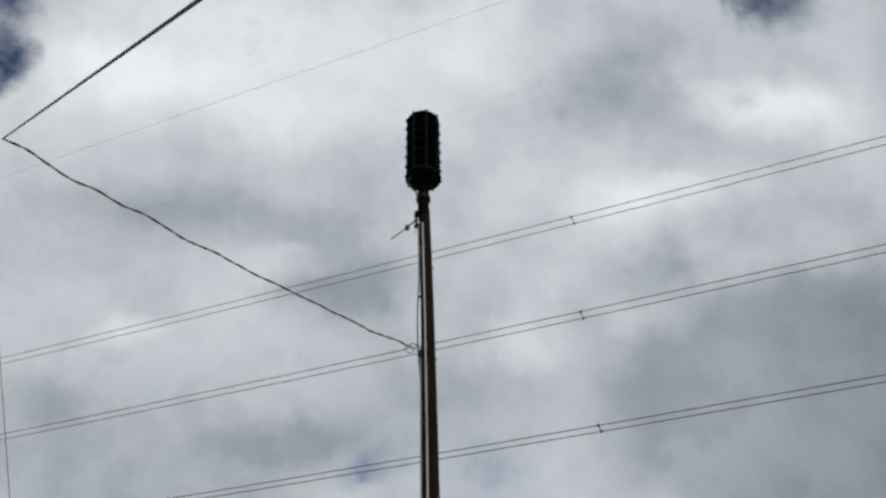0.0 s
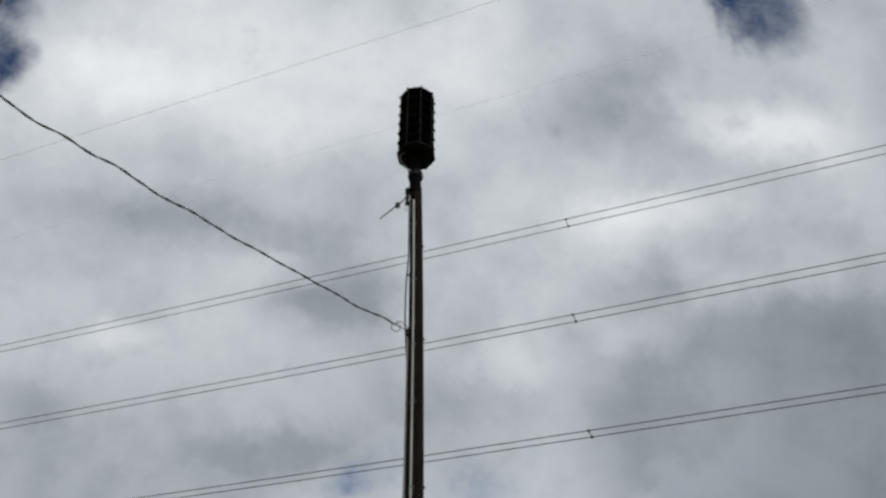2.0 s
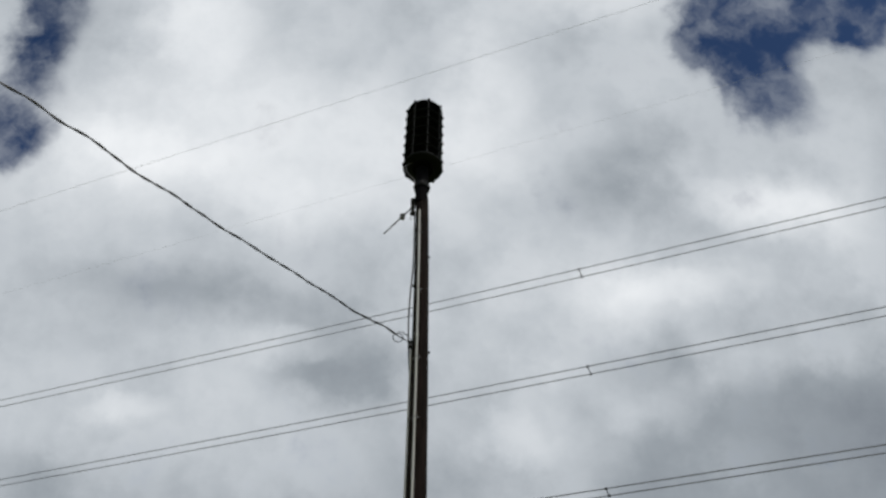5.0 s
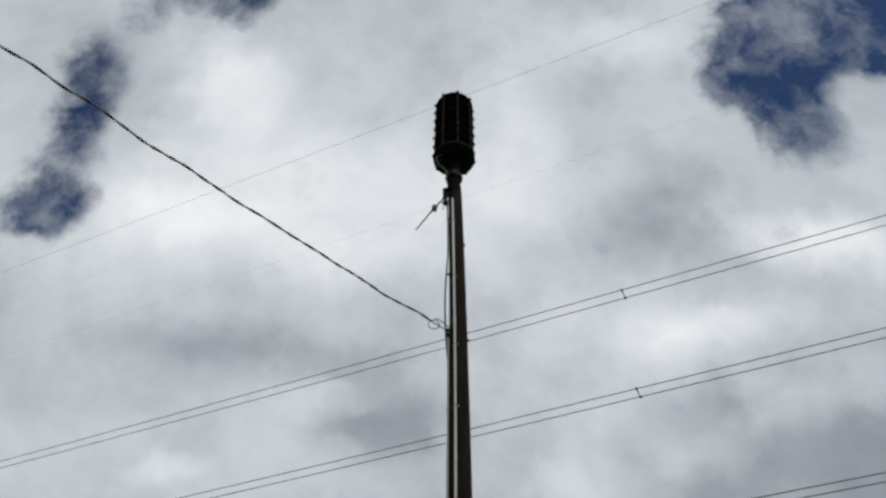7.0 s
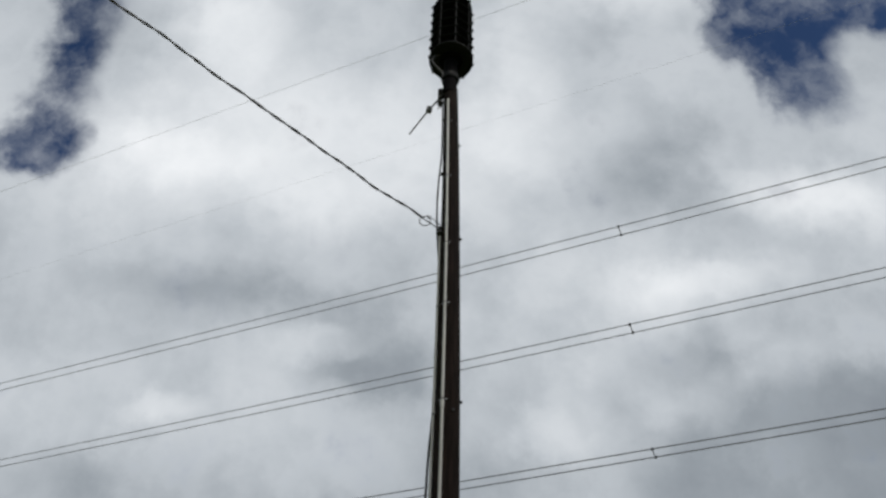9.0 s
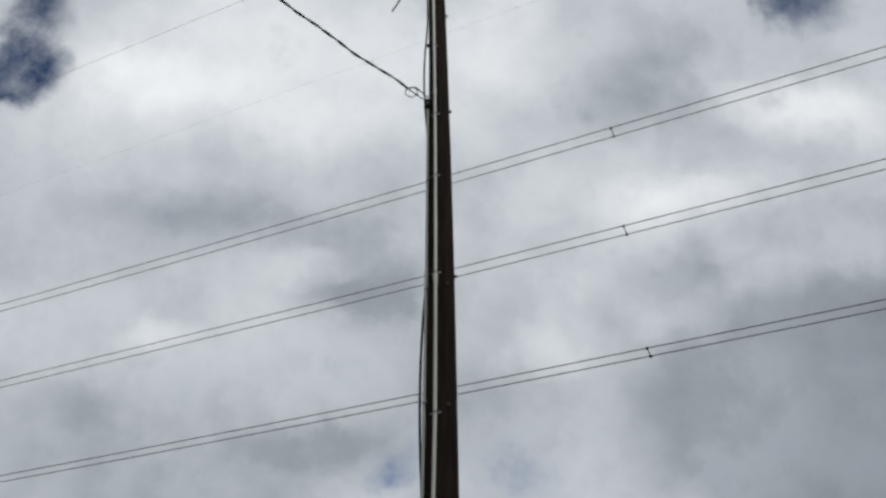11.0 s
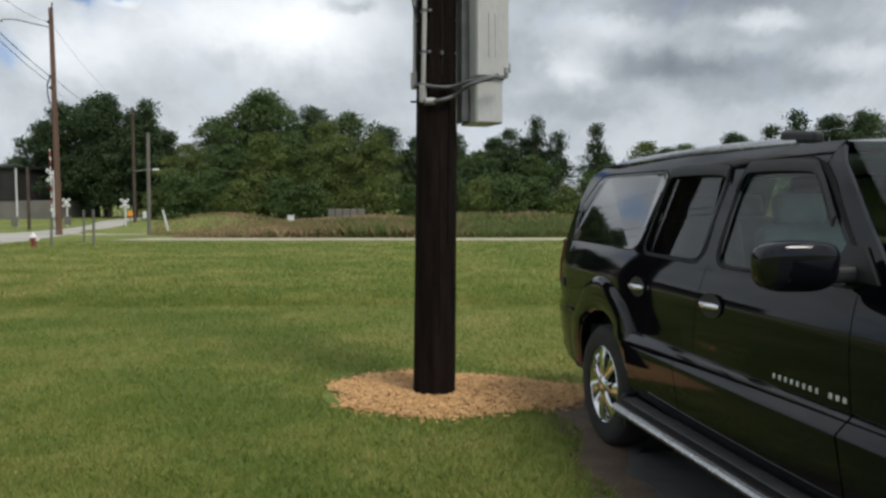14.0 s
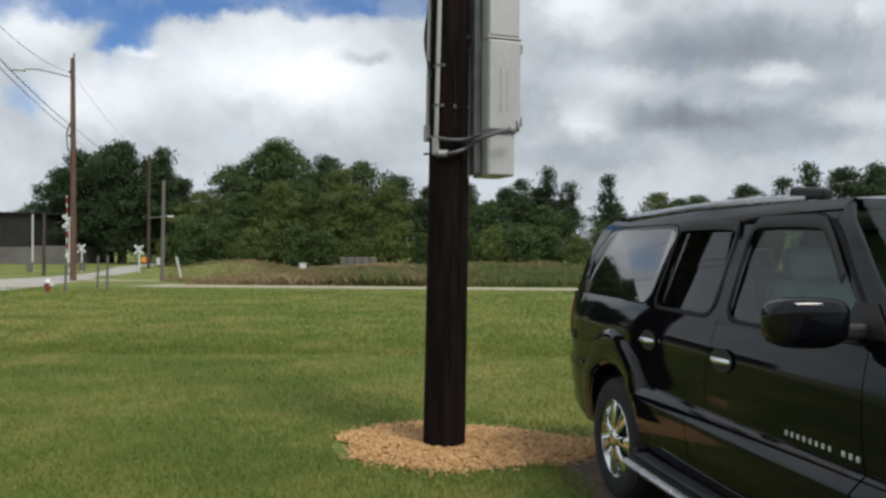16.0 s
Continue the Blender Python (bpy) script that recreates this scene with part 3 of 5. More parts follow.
cable_run = thing("riser_cable", Matrix.Identity(4), "black cable running slackly up the pole", "cable")
zz = list(np.linspace(2.9, 13.1, 34))
part("sheath", tube(spline([on_pole(-60, 2.9, .012)] + [on_pole(-96 + 7 * math.sin(z * 1.9), z, .018 + .045 * max(0, math.sin(z * 1.35)) + (.03 if 3.0 < z < 3.3 else 0)) for z in zz[1:]], 4), .013, 8), M["cable"], cable_run, "", True)
for z in (3.4, 5.0, 6.7, 8.2, 9.8, 11.2, 12.6):
    part("clip", box(.03, .05, .03, Matrix.Translation(on_pole(-93, z, .012)), .004), M["dark_iron"], cable_run)


def build_siren():
    t = thing("warning_siren", Matrix.Translation((-.128, 6.50, 13.30)) @ Matrix.Diagonal((1.045, 1.045, 1.01, 1)),
              "black multi-tier outdoor warning siren on the pole top", "siren")
    z0, step = 1.10, .305          # lowest flange above the pole's head, and the rise of a tier
    part("mounting_pipe", turned([(.122, 0), (.122, .16), (.112, .17), (.112, z0)], 28), M["horn"], t, "", True)
    part("collar", turned([(.124, .42), (.140, .43), (.140, .56), (.124, .57)], 28), M["siren"], t)
    for a in range(0, 360, 90):
        part("collar_bolt", box(.03, .04, .03, pose(0, 0, 0, 0, 0, a) @ pose(.14, 0, .495), .004), M["dark_iron"], t)
    part("motor_housing", turned([(.112, z0 - .075), (.19, z0 - .06), (.205, z0 - .03), (.205, z0)], 36), M["horn"], t, "round housing under the lowest tier", True)
    part("base_plate", turned([(.19, z0 - .02), (.345, z0 - .02), (.372, z0 - .008), (.372, z0 + .02), (.30, z0 + .03)], 44), M["siren"], t, "flat round base plate", True)
    for i in range(7):
        z = z0 + i * step
        part("flange", turned([(.20, z - .016), (.350, z - .013), (.359, z), (.350, z + .013), (.20, z + .016)], 44), M["siren"], t)
        if i < 6:
            part("horn_tier", turned([(.335, z + .013), (.25, z + .07), (.16, z + .13), (.16, z + .17), (.25, z + .23), (.335, z + step - .013)], 44, None, False), M["horn"], t, "flared black horn tier", True)
    top = z0 + 6 * step
    part("cap", turned([(.35, top + .012), (.30, top + .030), (.20, top + .045), (.05, top + .055), (.012, top + .056)], 40), M["siren"], t, "shallow domed cap", True)
    part("lifting_eye", tube([(.05 * math.cos(a), 0, top + .08 + .04 * math.sin(a)) for a in np.linspace(0, 2 * math.pi, 13)], .008, 6), M["dark_iron"], t)
    for k in range(8):
        a = 2 * math.pi * (k + .22) / 8
        x, y = .352 * math.cos(a), .352 * math.sin(a)
        part("tie_rod", tube([(x, y, z0 - .03), (x, y, top + .05)], .0125, 8), M["siren"], t, "slim vertical tie rod")
        for i in range(7):
            part("rod_nut", box(.046, .05, .045, pose(0, 0, z0 + i * step, 0, 0, math.degrees(a)) @ pose(.366, 0, 0), .006), M["siren"], t)
    part("cable_loop", tube(spline([(-.20, -.12, z0 - .02), (-.28, -.14, z0 - .12), (-.31, -.15, z0 - .25), (-.25, -.13, z0 - .40), (-.14, -.09, z0 - .52), (-.12, -.06, z0 - .62)], 6), .017, 8), M["cable"], t)
    return t


build_siren()


def build_antenna():
    a = on_pole(-75, 13.22, .0)
    t = thing("antenna_bracket", Matrix.Translation(a), "dark antenna bracket with insulators clamped near the pole top", "antenna")
    part("upright", tube([(-.055, -.02, -.30), (-.055, -.02, .16)], .018, 10), M["dark_iron"], t)
    for z in (.06, -.18):
        part("arm", box(.14, .03, .03, pose(-.02, -.01, z), .004), M["dark_iron"], t)
    for z in (.13, .03, -.10, -.25):
        part("insulator", turned([(.018, -.03), (.046, -.018), (.026, 0), (.046, .018), (.018, .03)], 14, pose(-.06, -.02, z)), M["dark_iron"], t)
    part("boom", tube([(-.055, -.02, -.06), (-.235, .21, -.06)], .014, 8), M["dark_iron"], t)
    part("feed_box", turned([(.02, -.06), (.05, -.045), (.05, .045), (.02, .06)], 14, pose(-.245, .22, -.07, 15, 10, 0)), M["flex"], t, "grey rounded feed box")
    part("rod", tube([(-.25, .23, -.06), (-.595, .97, .27)], .015, 8, .013), M["flex"], t, "slim grey antenna rod")
    part("jumper", tube(spline([(-.05, -.03, -.24), (-.10, -.06, -.45), (-.04, -.05, -.42), (.0, -.03, -.3)], 6), .005, 6), M["cable"], t)


build_antenna()

# cabinet on the pole's side
CAB = Matrix.Translation((.330, 6.47, -.075)) @ pose(0, 0, 0, 0, 0, 21)


def build_cabinet():
    t = thing("siren_control_cabinet", CAB, "grey steel control cabinet in three stacked sections strapped to the pole", "cabinet")
    w, d = .272, .36

    def section(name, z0, z1, ww, dd, label, cx=0.0, cy=0.0):
        b = part(name, box(ww, dd, z1 - z0, pose(cx, cy + .03, (z0 + z1) / 2), .012, 3), M["cabinet"], t, label)
        return b
    up = section("upper_box", 3.265, 3.675, w - .01, d - .02, "upper grey cabinet box")
    main = section("main_box", 2.545, 3.25, w, d, "main grey cabinet box with a hinged cover")
    low = section("lower_box", 2.20, 2.54, w - .045, d - .06, "lower grey battery box", -.012)
    part("door", box(w - .012, .014, .68, pose(0, .03 - d / 2 - .006, 2.895), .006, 2), M["cabinet"], main)
    part("door", box(w - .024, .012, .385, pose(0, .03 - (d - .02) / 2 - .005, 3.47), .005, 2), M["cabinet"], up)
    part("door", box(w - .065, .010, .30, pose(-.012, .03 - (d - .06) / 2 - .004, 2.36), .005, 2), M["cabinet"], low)
    part("rain_lip", box(w + .012, d + .02, .014, pose(0, .03, 3.257), .004), M["cabinet"], t)
    part("rain_lip", box(w + .004, d + .01, .014, pose(0, .03, 3.682), .004), M["cabinet"], t)
    for x in (-.035, .018):
        part("rib", box(.011, .012, .33, pose(x, .03 - d / 2 - .013, 2.86), .004), M["cabinet"], main, "narrow raised rib")
    for z in (2.62, 3.18):
        part("hinge", turned([(.009, -.035), (.009, .035)], 10, pose(w / 2 + .006, .03 - d / 2, z)), M["steel"], main)
    part("hasp", box(.03, .022, .05, pose(w / 2 - .03, .03 - d / 2 - .018, 2.60), .004), M["steel"], main)
    part("knockout", box(.09, .01, .012, pose(-.02, .03 - d / 2 + .02, 2.535), .003), M["bright_bolt"], low)
    # mounting channels between boxes and pole
    part("channel", box(.05, .045, 1.52, pose(-w / 2 - .085, .10, 2.95), .005), M["cabinet_rail"], t, "pale steel mounting channel")
    # added dark plate: its colour carries the shade on the boxes' left side
    part("shade_plate", box(.06, .24, 1.46, pose(-w / 2 - .03, .10, 2.95), .004), M["flex"], t, "dark grey plate standing in for shade on the boxes' side")
    for z in (2.42, 2.75, 3.0, 3.2, 3.55):
        part("channel_bolt", box(.02, .02, .02, pose(-w / 2 - .085, .072, z), .004), M["bright_bolt"], t)
    for z in (3.29, 2.47):
        part("strap", box(.13, .03, .035, pose(-w / 2 - .07, .06, z), .005), M["dark_iron"], t, "black steel strap")
    return t


build_cabinet()
flex1 = thing("flexible_conduit", Matrix.Identity(4), "dark grey flexible conduit looping from pole elbow to cabinet", "conduit", "flexible conduits")
e1, e2 = on_pole(-84, 2.45, .02), on_pole(-34, 2.29, .03)
part("hose", tube(spline([e1 + Vector((.01, -.04, -.03)), on_pole(-45, 2.425, .03), on_pole(0, 2.40, .035), on_pole(35, 2.405, .05), (.22, 6.22, 2.43), (.38, 6.21, 2.455), (.46, 6.28, 2.45)], 8), .0135, 10), M["flex"], flex1, "", True)
flex2 = thing("flexible_conduit", Matrix.Identity(4), "grey flexible conduit rising from the pull elbow to the cabinet", "conduit", "flexible conduits")
part("hose", tube(spline([e2 + Vector((.03, -.01, 0)), on_pole(10, 2.30, .045), on_pole(40, 2.34, .06), (.20, 6.21, 2.395), (.34, 6.20, 2.44), (.42, 6.24, 2.475)], 8), .0145, 10), M["flex"], flex2, "", True)
part("fitting", turned([(.024, -.03), (.028, -.02), (.028, .02), (.022, .03)], 12, Matrix.Translation(e2 + Vector((.035, -.012, 0))) @ pose(0, 0, 0, 0, 90, 0)), M["flex"], flex2)

# ---- overhead wires ----
KINK = Vector((-5.65, 1.30, 9.677))
CLAMP = on_pole(-75, 9.93, .03)


def twisted(points, r, turns, spread):
    """Two strands wound round each other."""
    pts = [Vector(p) for p in points]
    n = len(pts)
    a, b = [], []
    for i, p in enumerate(pts):
        d = (pts[min(i + 1, n - 1)] - pts[max(i - 1, 0)]).normalized()
        u = d.cross(Vector((0, 0, 1))).normalized()
        v = d.cross(u)
        w = 2 * math.pi * turns * i / (n - 1) + 1.2 * math.sin(i * .09)
        o = spread * (math.cos(w) * u + math.sin(w) * v)
        a.append(p + o)
        b.append(p - o)
    return tube(a, r, 6), tube(b, r * .75, 6)


drop = thing("service_drop", Matrix.Identity(4), "black twisted service cable tied to the pole side", "cable")
path_ = sag_line(KINK, CLAMP + Vector((-.24, -.24, -.06)), .10, 170)
path_ = [p + Vector((0, 0, .075 * noise.noise(Vector((i * .07, 0, 0))))) for i, p in enumerate(path_)]
s1, s2 = twisted(path_, .0110, 15, .008)
part("strand", s1, M["cable"], drop, "", True)
part("strand", s2, M["cable"], drop, "", True)
end = path_[-1]
part("dead_end_grip", tube([end, CLAMP], .008, 8), M["dark_iron"], drop)
part("loop", tube([end + Vector((.05 + .075 * math.cos(a), -.02 * math.sin(a), -.07 + .07 * math.sin(a))) for a in np.linspace(.6, 6.8, 24)], .007, 6), M["cable"], drop)
part("tail", tube(spline([end + Vector((.02, 0, 0)), end + Vector((.10, .05, .09)), CLAMP + Vector((-.02, -.05, .06)), CLAMP + Vector((.06, -.05, -.02))], 6), .007, 6), M["cable"], drop)
part("spool", turned([(.025, -.06), (.05, -.05), (.03, 0), (.05, .05), (.025, .06)], 14, Matrix.Translation(CLAMP + Vector((.01, 0, -.05)))), M["dark_iron"], drop, "dark spool insulator")
part("spool_bracket", box(.09, .03, .20, Matrix.Translation(CLAMP + Vector((.04, .02, -.05))), .006), M["dark_iron"], drop)

for a, b, r, sag, lab in ((tuple(KINK), (2.851, -9.033, 0.0), .011, .0, "black cable sloping down from the overhead splice"),
                          ((-17.45, 37.1, 7.1), (.3, -14, 7.5), .014, .8, "black overhead cable from the roadside pole"),
                          ((-17.45, 37.1, 9.5), (.3, -14.0, 9.0), .008, 2.3, "thin overhead wire from the roadside pole"),
                          ((-17.45, 37.1, 6.8), (.6, -14.0, 7.3), .011, .85, "black overhead cable from the roadside pole"),
                          ((-17.4, 37.2, 7.1), (-22.35, 60.0, 6.6), .012, .3, "black overhead cable sagging toward the trees"),
                          ((-17.4, 37.2, 6.6), (-22.35, 60.0, 5.9), .006, .3, "thin overhead wire toward the trees"),
                          ((-17.4, 37.2, 9.5), (-22.4, 60.0, 8.1), .006, .5, "thin overhead wire toward the trees")):
    w = thing("overhead_wire", Matrix.Identity(4), lab, "wire", "overhead wires")
    part("strand", tube(sag_line(a, b, sag, 30), r, 6), M["cable"], w)

guy = thing("guy_wire", Matrix.Identity(4), "thin grey guy wire sloping to the lawn", "wire")
part("strand", tube([(-6.57, 3.0, 10.05), (-2.70, 3.0, 0.0)], .006, 6), M["line"], guy)
part("anchor", turned([(.03, 0), (.03, .10), (.012, .14)], 10, pose(-2.70, 3.0, -.02)), M["dark_iron"], guy)

LINE = Vector((.9097, -.4152, -.035)).normalized()
ASIDE = Vector((.4152, .9097, 0))


def conductor_pair(p, gap, label):
    """Twin conductors side by side with a spacer at p."""
    t = thing("power_line", Matrix.Identity(4), label, "power line", "transmission conductors")
    p = Vector(p)

    def along(s, k):
        return p + LINE * s + ASIDE * (k * gap) + Vector((0, 0, 2.19e-4 * s * s))
    for k in (-.5, .5):
        part("conductor", tube([along(s, k) for s in np.linspace(-160, 130, 35)], .021, 6), M["line"], t)
    for s in (0, -58, 56):
        sp = part("spacer", tube([along(s, -.5), along(s, .5)], .02, 6), M["dark_iron"], t)
        for k in (-.5, .5):
            part("clamp", box(.10, .10, .08, Matrix.Translation(along(s, k)), .02), M["dark_iron"], sp)


for p in ((7.524, 22.962, 28.653), (7.269, 23.108, 23.077), (7.358, 23.481, 17.695)):
    conductor_pair(p, .53, "grey twin transmission conductors with spacers high overhead")
for a, b in (((-23.2, 27.23, 35.4), (9.9, 12.65, 35.4)), ((-19.3, 31.3, 35.4), (10.7, 18.15, 35.4))):
    a, b = Vector(a), Vector(b)
    d = (b - a).normalized()
    w = thing("shield_wire", Matrix.Identity(4), "thin pale shield wire high above the conductors", "wire", "shield wires")
    part("strand", tube([a + d * s for s in np.linspace(-150, 190, 20)], .007 if a.x < -20 else .003, 6), M["steel"], w)

# ---- trees ----


def leaf_cloud(rs, lobes, count, size):
    """Small leaf cards scattered in shells round the lobes, gathered in clumps, with gaps between."""
    out_v, out_f = [], []
    weights = np.array([l[3] * l[4] for l in lobes])
    weights = weights / weights.sum()
    clumps = max(8, count // 26)
    for _ in range(clumps):
        cx, cy, cz, rh, rv = lobes[rs.choice(len(lobes), p=weights)]
        d = rs.normal(size=3)
        d /= np.linalg.norm(d)
        if d[2] < -.55:
            d[2] *= -.5
        shell = rs.uniform(.55, 1.0) ** .8
        c = np.array([cx + d[0] * rh * shell, cy + d[1] * rh * shell, cz + d[2] * rv * shell])
        spread = rs.uniform(.30, .62) * size * 3.0
        for _k in range(26):
            p = c + np.clip(rs.normal(size=3), -1.35, 1.35) * spread * np.array([1, 1, .62])
            face = d + .55 * rs.normal(size=3)
            u = np.cross(face, rs.normal(size=3))
            u /= np.linalg.norm(u)
            v = np.cross(u, face)
            v /= np.linalg.norm(v)
            s = size * rs.uniform(.45, 1.05)
            i = len(out_v)
            out_v += [tuple(p - u * s * .5), tuple(p + v * s * .34), tuple(p + u * s * .6), tuple(p - v * s * .34)]
            out_f.append((i, i + 1, i + 2, i + 3))
    return out_v, out_f


def build_tree(name, seed, height, radius, mat, label, low=.25, count=5200, size=.42, pine=False, category="tree"):
    rs = np.random.RandomState(seed)
    t = thing(name, Matrix.Identity(4), label, category, "trees at the field edge")
    lobes = []
    n = 22 if not pine else 15
    for i in range(n):
        k = (i + .5) / n
        z = height * (low + (1 - low) * k)
        wide = 1.3 * radius * (math.sin(math.pi * min(1, .18 + .80 * k)) ** .6 if not pine else (1.05 - .75 * k)) * rs.uniform(.65, 1.05)
        a = rs.uniform(0, 2 * math.pi)
        off = wide * rs.uniform(.2, .6) * (1 - .5 * k)
        lobes.append((off * math.cos(a), off * math.sin(a), min(z, height * .93), max(.5, wide * .55), max(.5, height * rs.uniform(.07, .12))))
    trunk = [(0, 0, 0)] + [(rs.normal() * .012 * height * k, rs.normal() * .012 * height * k, height * k * .93) for k in (.25, .5, .75, 1)]
    part("trunk", tube(spline(trunk, 4), .021 * height, 10, .02), M["bark"], t, "", True)
    for l in lobes[::2]:
        z = l[2] * rs.uniform(.6, .85)
        base = (trunk[2][0] * z / height, trunk[2][1] * z / height, z)
        mid = (l[0] * .5, l[1] * .5, (z + l[2]) / 2 + .2)
        part("limb", tube(spline([base, mid, (l[0], l[1], l[2])], 3), .008 * height, 6, .01), M["bark"], t)
    v, f = leaf_cloud(rs, lobes, count, size)
    raw("crown", v, f, mat, t)
    return t


def plant(proto, x, y, turn, s, sz=None):
    return copy_thing(proto, Matrix.Translation((x, y, 0)) @ pose(0, 0, 0, 0, 0, turn) @ Matrix.Diagonal((s, s, sz or s, 1)))


oak = build_tree("broadleaf_tree", 11, 10, 4.4, M["leaf_mid"], "large rounded green broadleaf tree behind the field", .08, 22000, .23)
oak2 = build_tree("broadleaf_tree", 12, 10, 3.6, M["leaf_dark"], "tall dark green broadleaf tree behind the field", .08, 20000, .23)
light = build_tree("broadleaf_tree", 13, 7.5, 2.9, M["leaf_light"], "lighter yellow-green broadleaf tree at the wood edge", .05, 13000, .21)
pine = build_tree("pine_tree", 14, 10, 2.3, M["leaf_dark"], "dark pine tree with a ragged narrow crown", .30, 6000, .25, True)
pine2 = build_tree("pine_tree", 15, 9, 1.9, M["leaf_dark"], "dark pine tree with an open layered crown", .38, 4200, .24, True)
bush = build_tree("bush", 16, 3.2, 1.9, M["leaf_mid"], "rounded green bush at the wood edge", .05, 4200, .21, False, "bush")
bush2 = build_tree("bush", 17, 2.6, 1.7, M["leaf_light"], "pale green bush at the wood edge", .05, 3600, .20, False, "bush")
for ob, m in ((oak, (-16.2, 77, 20, 1.15)), (oak2, (-31.0, 76, 0, 1.12)), (light, (-9.5, 69, 0, 1.08)), (pine, (8.9, 78, 0, .92)),
              (pine2, (14.4, 76, 0, .93)), (bush, (12.0, 66, 0, 1.1)), (bush2, (-5.2, 65, 0, 1.15))):
    ob.matrix_world = Matrix.Translation((m[0], m[1], 0)) @ pose(0, 0, 0, 0, 0, m[2]) @ Matrix.Diagonal((m[3], m[3], m[3], 1))


def again(proto, x, y, turn, s, sz=None):
    ob = plant(proto, x, y, turn, 1.0)
    ob.matrix_basis = Matrix.Translation((x, y, 0)) @ pose(0, 0, 0, 0, 0, turn) @ Matrix.Diagonal((s, s, sz or s, 1))
    return ob


for p, x, y, turn, s, sz in ((oak2, -36.0, 78, 100, 1.25, 1.06), (oak2, -27.6, 77, 200, 1.15, .96), (pine, -30.2, 75, 30, 1.15, 1.06), (pine2, -26.2, 74, 90, 1.15, 1.16), (oak2, -33.4, 80, 310, 1.35, 1.12),
                             (pine2, -24.8, 76, 0, 1.0, .86), (oak2, -38.6, 80, 45, 1.05, .90), (oak2, -29.4, 79, 10, 1.3, 1.0),
                             (oak, -20.6, 76, 140, 1.10, .90), (oak2, -12.8, 80, 60, 1.25, 1.04), (oak, -8.8, 79, 230, 1.20, .97), (oak2, -5.4, 77, 10, 1.05, .82), (oak, -13.5, 74, 300, .95, .76), (oak, -17.4, 78, 220, 1.25, 1.13),
                             (light, -14.6, 69, 80, 1.05, .95), (light, -21.6, 70, 190, 1.05, .84), (oak, -18.2, 71, 50, .85, .62), (light, -5.6, 70, 120, 1.0, .96), (oak2, -2.4, 76, 80, .95, .72),
                             (pine, 1.5, 78, 60, .9, .76), (oak2, 4.8, 77, 100, 1.0, .72), (pine2, 6.6, 78, 40, 1.1, .90), (pine, 11.0, 78, 170, .95, .78), (oak, 3.0, 72, 200, .8, .56), (oak2, 8.6, 79, 200, 1.1, .74),
                             (light, 18.8, 76, 70, 1.1, .90), (pine2, 20.8, 77, 200, 1.0, .70), (oak, 24.2, 82, 10, 1.1, .68), (oak2, 28.0, 80, 70, 1.1, .78), (oak, 20.5, 79, 120, .9, .60),
                             (pine, 33.0, 77, 0, 1.15, .96), (oak2, 36.5, 77, 140, 1.2, .92), (pine2, 31.0, 78, 100, 1.15, .93), (oak, 40.5, 78, 220, 1.2, .93), (pine, 38.6, 76, 250, 1.1, .95), (oak2, 45, 79, 20, 1.2, 1.0),
                             (oak, 0.0, 79, 20, 1.0, .70), (oak, 8.2, 75, 20, .8, .54), (oak2, 15.2, 80, 20, .95, .58), (oak, 31, 74, 20, .95, .68), (oak2, -43, 84, 20, 1.0, .60)):
    again(p, x, y, turn, s, sz)
for i, (x, y) in enumerate(((-23.5, 67), (-21.0, 66), (-18.6, 66.5), (-16.2, 66), (-12.6, 65.5), (-10.4, 66), (-7.6, 66), (-2.6, 66.5), (.4, 66), (3.0, 66), (5.4, 65.5), (7.6, 66), (9.8, 65), (14.4, 66),
                            (16.6, 67), (18.8, 67), (21.4, 68), (24, 69), (27, 69), (30, 70), (33, 70), (36, 70), (39, 70))):
    again(bush if (i * 7) % 3 else bush2, x, y, i * 67, .85 + .4 * ((i * 13) % 7) / 7)

# ---- parked car ----
CAR_TURN = 10.5
_d = Vector((math.sin(radians(CAR_TURN)), -math.cos(radians(CAR_TURN)), 0))
_n = Vector((math.cos(radians(CAR_TURN)), math.sin(radians(CAR_TURN)), 0))
CAR = Matrix.Translation(Vector((1.01, 5.11, -.010)) - .07 * _d + .98 * _n) @ pose(0, 0, 0, 0, 0, CAR_TURN - 90)
SIDE_Z = (.28, .42, .60, .745, .77, .80, .95, 1.08, 1.17, 1.235, 1.26, 1.50, 1.70, 1.75, 1.79)
SIDE_Y = (.905, .95, .985, 1.005, 1.005, .985, .995, .992, .975, .955, .945, .895, .845, .815, .775)


def half_width(s, z):
    y = float(np.interp(z, SIDE_Z, SIDE_Y))
    back = max(0.0, min(1.0, (-.72 - s) / .5))
    front = max(0.0, min(1.0, (s - 3.55) / .75))
    barrel = .022 - (.011 if s < 1.9 else .008) * (s - 1.9) ** 2
    return y * (1 - .075 * back ** 2 - .14 * front ** 2) + barrel


